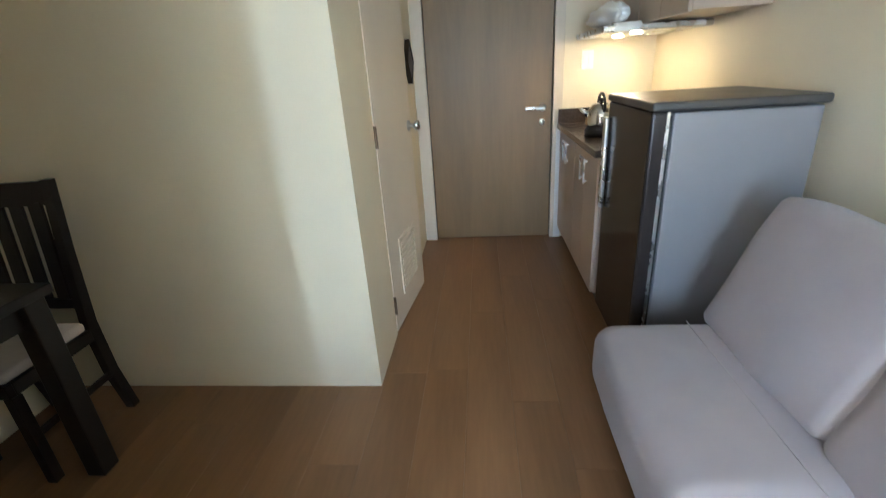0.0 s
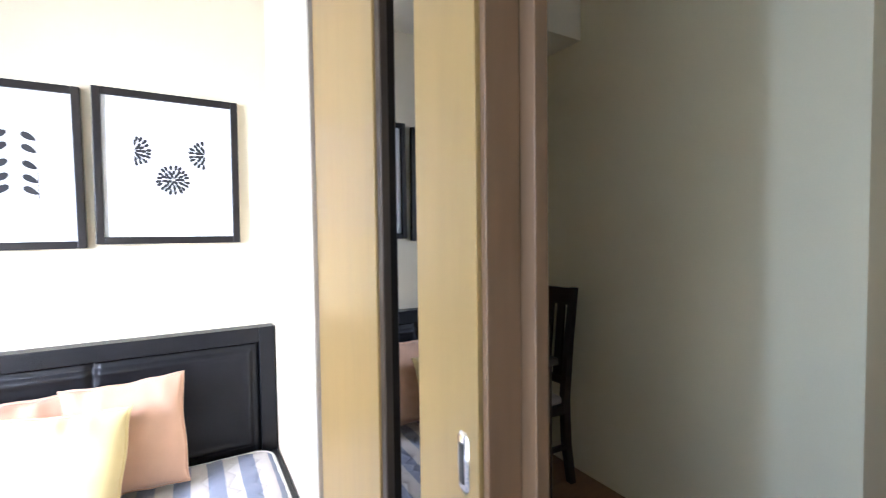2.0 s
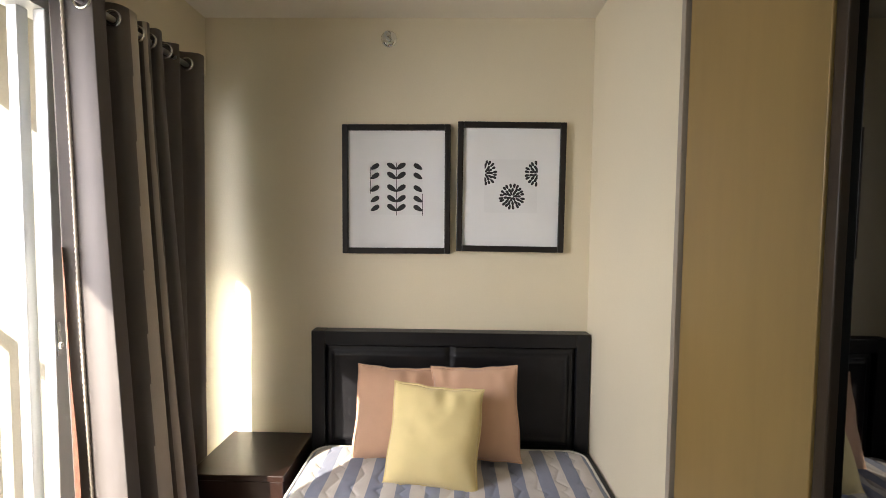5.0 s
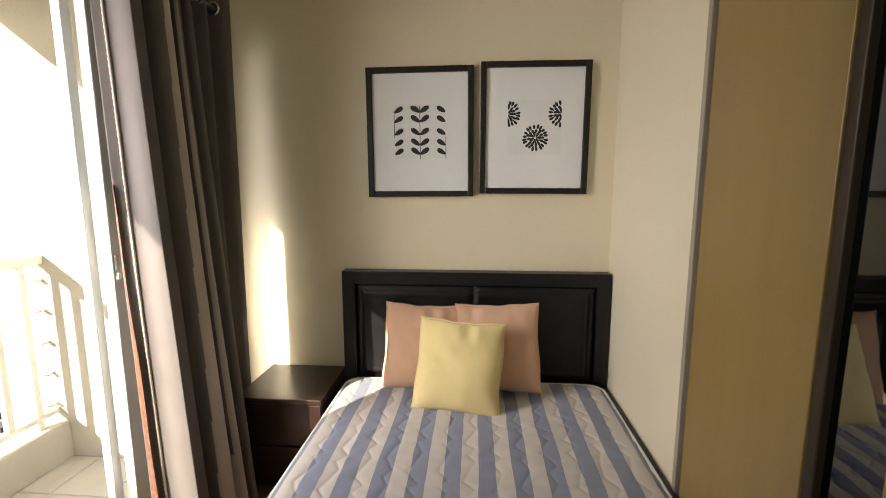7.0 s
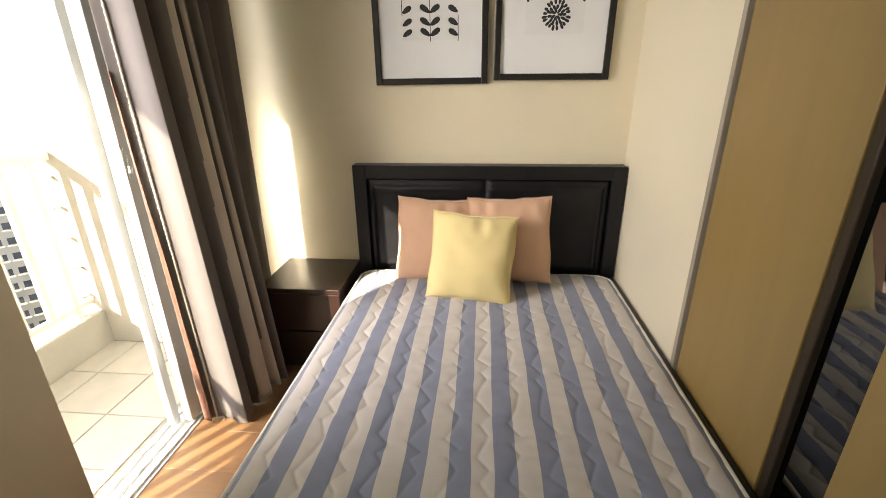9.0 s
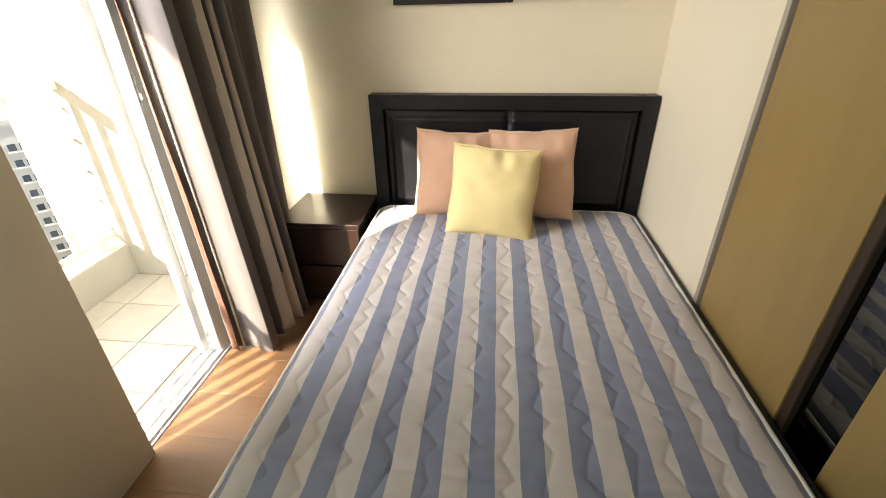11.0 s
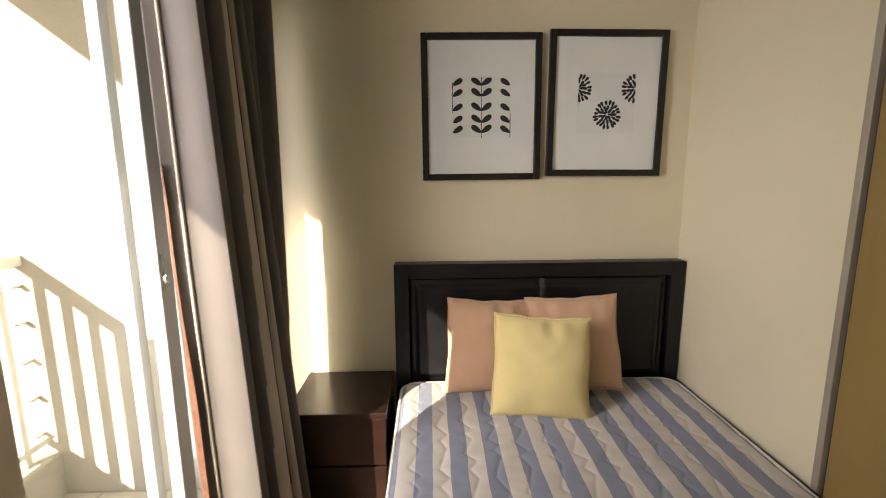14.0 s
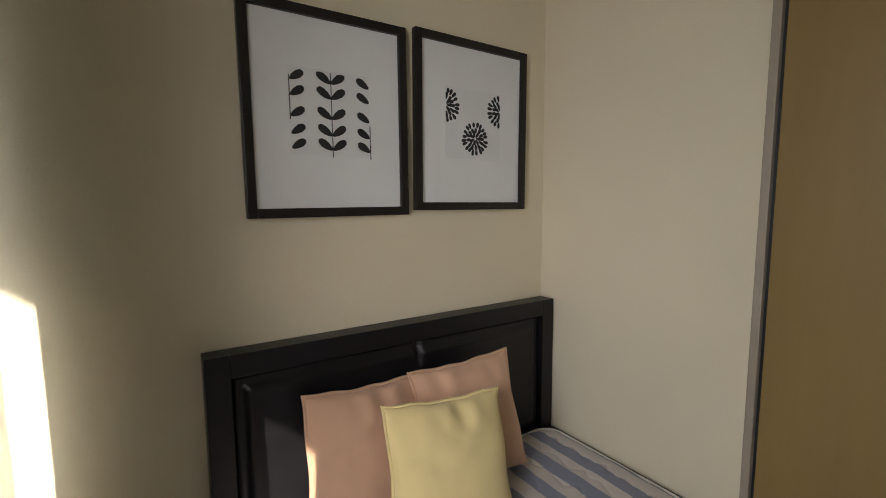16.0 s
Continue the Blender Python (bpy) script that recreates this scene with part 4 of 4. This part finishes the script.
hob = thing("gas_hob", "black two-ring countertop gas hob", "hob", (1.92, 2.62, 0.886))
part("body", box((-0.17, -0.13, 0), (0.2, 0.24, 0.05), 0.008), BLACK, hob)
part("burner", lathe([(0.05, 0.05), (0.05, 0.064), (0.03, 0.07)], 20, Matrix.Translation((0, 0.05, 0))), STEEL, hob, "", True)
kettle = thing("kettle", "polished steel kettle with black base on the worktop", "kettle", (1.755, 2.93, 0.886))
part("base", lathe([(0.085, 0), (0.085, 0.03), (0.075, 0.035)], 24), BLACK, kettle, "", True)
part("body", lathe([(0.078, 0.035), (0.088, 0.07), (0.08, 0.13), (0.05, 0.17), (0.02, 0.18)], 28), CHROME, kettle, "polished steel body", True)
part("lid_knob", lathe([(0.008, 0.18), (0.014, 0.195), (0.01, 0.205)], 14), BLACK, kettle, "", True)
bm = bmesh.new()
for k in range(10):
    a, b = math.pi * k / 10, math.pi * (k + 1) / 10
    add_tube(bm, (0, 0.085 * math.cos(a), 0.14 + 0.09 * math.sin(a)), (0, 0.085 * math.cos(b), 0.14 + 0.09 * math.sin(b)), 0.008, seg=8)
part("handle", bm, BLACK, kettle, "", True)
part("spout", tube((-0.06, 0, 0.10), (-0.12, 0, 0.15), 0.018, 0.011), CHROME, kettle, "", True)

for y0, y1 in ((2.305, 2.93), (2.935, F - 0.005)):
    wc = thing("wall_cabinet", "beige wall cabinet over the kitchen worktop", "cabinet", (1.92, y0, 1.465), group="kitchen wall cabinets")
    w = y1 - y0
    part("body", box((0.019, 0, 0), (E - 1.922, w, 0.74)), CABINET, wc)
    for j in range(2):
        part("door", box((0, 0.002 + j * w / 2, -0.008), (0.018, w / 2 * (j + 1) - 0.002, 0.74), 0.002), CABINET, wc, "beige laminate door")
hood = thing("cooker_hood", "slim steel cooker hood with two warm lamps", "cooker hood", (1.70, 2.78, 1.425))
part("body", boxes(((0.0, 0, 0), (E - 1.702, 0.70, 0.030)), ((0.05, 0.02, 0.030), (0.20, 0.68, 0.045)), bevel=0.004), STEEL, hood, "brushed steel body")
for y in (0.17, 0.52):
    part("lamp", lathe([(0.03, -0.006), (0.03, 0.0)], 18, Matrix.Translation((0.22, y, 0))), BULB, hood, "lit warm lamp")
bag = thing("white_bag", "crumpled white bag lying on the cooker hood", "bag", (1.80, 3.08, 1.4705))
bm = bmesh.new()
bmesh.ops.create_icosphere(bm, subdivisions=4, radius=1)
for v in bm.verts:
    n = 1 + 0.25 * noise.noise(v.co * 2.2) + 0.16 * abs(noise.noise(v.co * 4)) - 0.1 * abs(noise.noise(v.co * 8))
    v.co = Vector((v.co.x * 0.085 * n - 0.01, v.co.y * 0.27 * n, max(0, 0.045 + v.co.z * 0.062 * n * (1 - 0.35 * v.co.y))))
part("cloth", bm, WHITE, bag, "", True)

# ---- fittings on walls ----
sw = thing("light_switch", "white double light switch by the entrance door", "switch", (1.80, F - 0.001, 1.30))
part("plate", box((-0.04, -0.008, -0.06), (0.04, 0, 0.06), 0.003), WHITE, sw)
for x in (-0.018, 0.018):
    part("rocker", box((x - 0.013, -0.012, -0.025), (x + 0.013, -0.008, 0.025), 0.002), WHITE, sw)
dia = thing("wall_plaque", "dark diamond-shaped plaque by the entrance door", "plaque", (BX + 0.002, 3.28, 1.36), (45, 0, 0))
part("plate", box((0, -0.085, -0.085), (0.026, 0.085, 0.085), 0.003), surface("grey_plaque", (0.09, 0.08, 0.07), 0.5), dia)
part("rim", boxes(((0, -0.095, -0.095), (0.032, -0.085, 0.095)), ((0, 0.085, -0.095), (0.032, 0.095, 0.095)), ((0, -0.085, -0.095), (0.032, 0.085, -0.085)), ((0, -0.085, 0.085), (0.032, 0.085, 0.095))), DARKWOOD, dia)

# ---- the city outside ----
GROUND = -62.0
bm = bmesh.new()
add_box(bm, (-2600, -2600, GROUND - 1), (2600, 2600, GROUND))
tagged(part("ground", bm, STREET), "hazy city ground far below the balcony", "ground", kind="structure")


def tower(label, x, y, w, d, h, floor_h, cols, base=GROUND, turn=0.0):
    ob = thing("apartment_tower", label, "building", (x, y, base), (0, 0, turn), "towers of the city")
    part("tower_wall", box((-w / 2, -d / 2, 0), (w / 2, d / 2, h)), CONCRETE, ob, "pale concrete walls")
    part("roof", boxes(((-w / 2 - 0.3, -d / 2 - 0.3, h), (w / 2 + 0.3, d / 2 + 0.3, h + 1.0)), ((-w / 5, -d / 5, h + 1.0), (w / 5, d / 5, h + 4.5))), CONCRETE, ob)
    rows = int(h / floor_h)
    win, sill = bmesh.new(), bmesh.new()
    for r in range(rows):
        z = r * floor_h + 0.9
        for k in range(cols):
            c = -w / 2 + w * (k + 0.5) / cols
            hw = w / cols * (0.34 if k % 3 else 0.18)
            add_box(win, (c - hw, d / 2 - 0.1, z), (c + hw, d / 2 + 0.06, z + floor_h * 0.42))
            add_box(sill, (c - hw - 0.2, d / 2, z - 0.35), (c + hw + 0.2, d / 2 + 0.7, z - 0.15))
        nc = max(3, int(cols * d / w))
        for k in range(nc):
            c = -d / 2 + d * (k + 0.5) / nc
            hw = d / nc * 0.32
            add_box(win, (w / 2 - 0.1, c - hw, z), (w / 2 + 0.06, c + hw, z + floor_h * 0.5))
    tagged(part("window", win, TOWERGLASS, ob, "rows of dark windows"), kind="stuff")
    tagged(part("balcony", sill, CONCRETE, ob, "thin concrete ledges"), kind="stuff")
    return ob


tower("tall pale apartment tower with dense rows of windows", -175, -217, 48, 30, 104, 2.9, 27, turn=-39)
tower("pale apartment block seen below the balcony", -44, -52, 26, 16, 30, 2.9, 15, turn=-30)
tower("pale mid-rise apartment block with broad windows", -74, -91, 15, 14, 46, 2.9, 9, turn=-40)
tower("distant pale office tower", -190, -170, 40, 30, 120, 3.2, 20, turn=-35)
tower("low pale apartment block below the balcony", -78, -66, 24, 18, 36, 2.9, 13, turn=-38)
tower("tall pale apartment tower farther along the street", -40, -190, 30, 24, 84, 3.0, 15, turn=-5)
tower("low pale commercial block near the street", -40, -88, 26, 14, 30, 3.2, 13, turn=-18)

# ---- floor planks and balcony tiles ----
floor = tagged(part("floor", boxes(((W - 0.1, S - 0.03, -0.10), (E, D + 0.02, -0.012)), ((BX - 1.5, D + 0.02, -0.10), (E, F + T, -0.012))), BLACK), "brown wood-laminate floor of long planks", "floor", kind="structure")
PW, PL = 0.19, 1.2


def plank_mesh(w, l):
    bm = box((-w / 2, -l / 2, -0.012), (w / 2, l / 2, 0.0))
    es = [e for e in bm.edges if all(v.co.z > -0.001 for v in e.verts)]
    bmesh.ops.bevel(bm, geom=es, offset=0.0006, segments=1, affect="EDGES")
    me = bpy.data.meshes.new("plank")
    bm.to_mesh(me)
    bm.free()
    me.materials.append(PLANK)
    return me


shared = {}
rnd = random.Random(3)
x = W
while x < E - 0.001:
    w = min(PW, E - x)
    y = S - 0.03 - rnd.uniform(0.0, 0.9)
    while y < F + 0.02:
        a, b = max(y, S - 0.03), min(y + PL, F + 0.05)
        if b - a > 0.02:
            key = (round(w, 3), round(b - a, 3))
            if key not in shared:
                shared[key] = plank_mesh(w - 0.0004, b - a - 0.0004)
            ob = new("plank", shared[key])
            ob.location = (x + w / 2, (a + b) / 2, 0)
            ob.parent = floor
        y += PL
    x += PW

tiles = tagged(part("balcony_floor", box((-0.815, -2.41, BF - 0.0079), (E, S - 0.16, BF - 0.005)), GROUT), "cream square floor tiles with grey joints", "floor", kind="structure")
TS = 0.272
bm = box((-TS / 2 + 0.003, -TS / 2 + 0.003, -0.005), (TS / 2 - 0.003, TS / 2 - 0.003, 0.0))
bmesh.ops.bevel(bm, geom=[e for e in bm.edges if all(v.co.z > -0.001 for v in e.verts)], offset=0.0015, segments=1, affect="EDGES")
tile_mesh = bpy.data.meshes.new("tile")
bm.to_mesh(tile_mesh)
bm.free()
tile_mesh.materials.append(TILE)
for i in range(12):
    for j in range(3):
        cx, cy = -0.668 + TS * i, -1.85 - TS * j
        if cx < E - 0.1:
            ob = new("tile", tile_mesh)
            ob.location = (cx, cy, BF)
            if j == 2:
                ob.scale = (1, 0.55, 1)
                ob.location.y = -2.332
            ob.parent = tiles
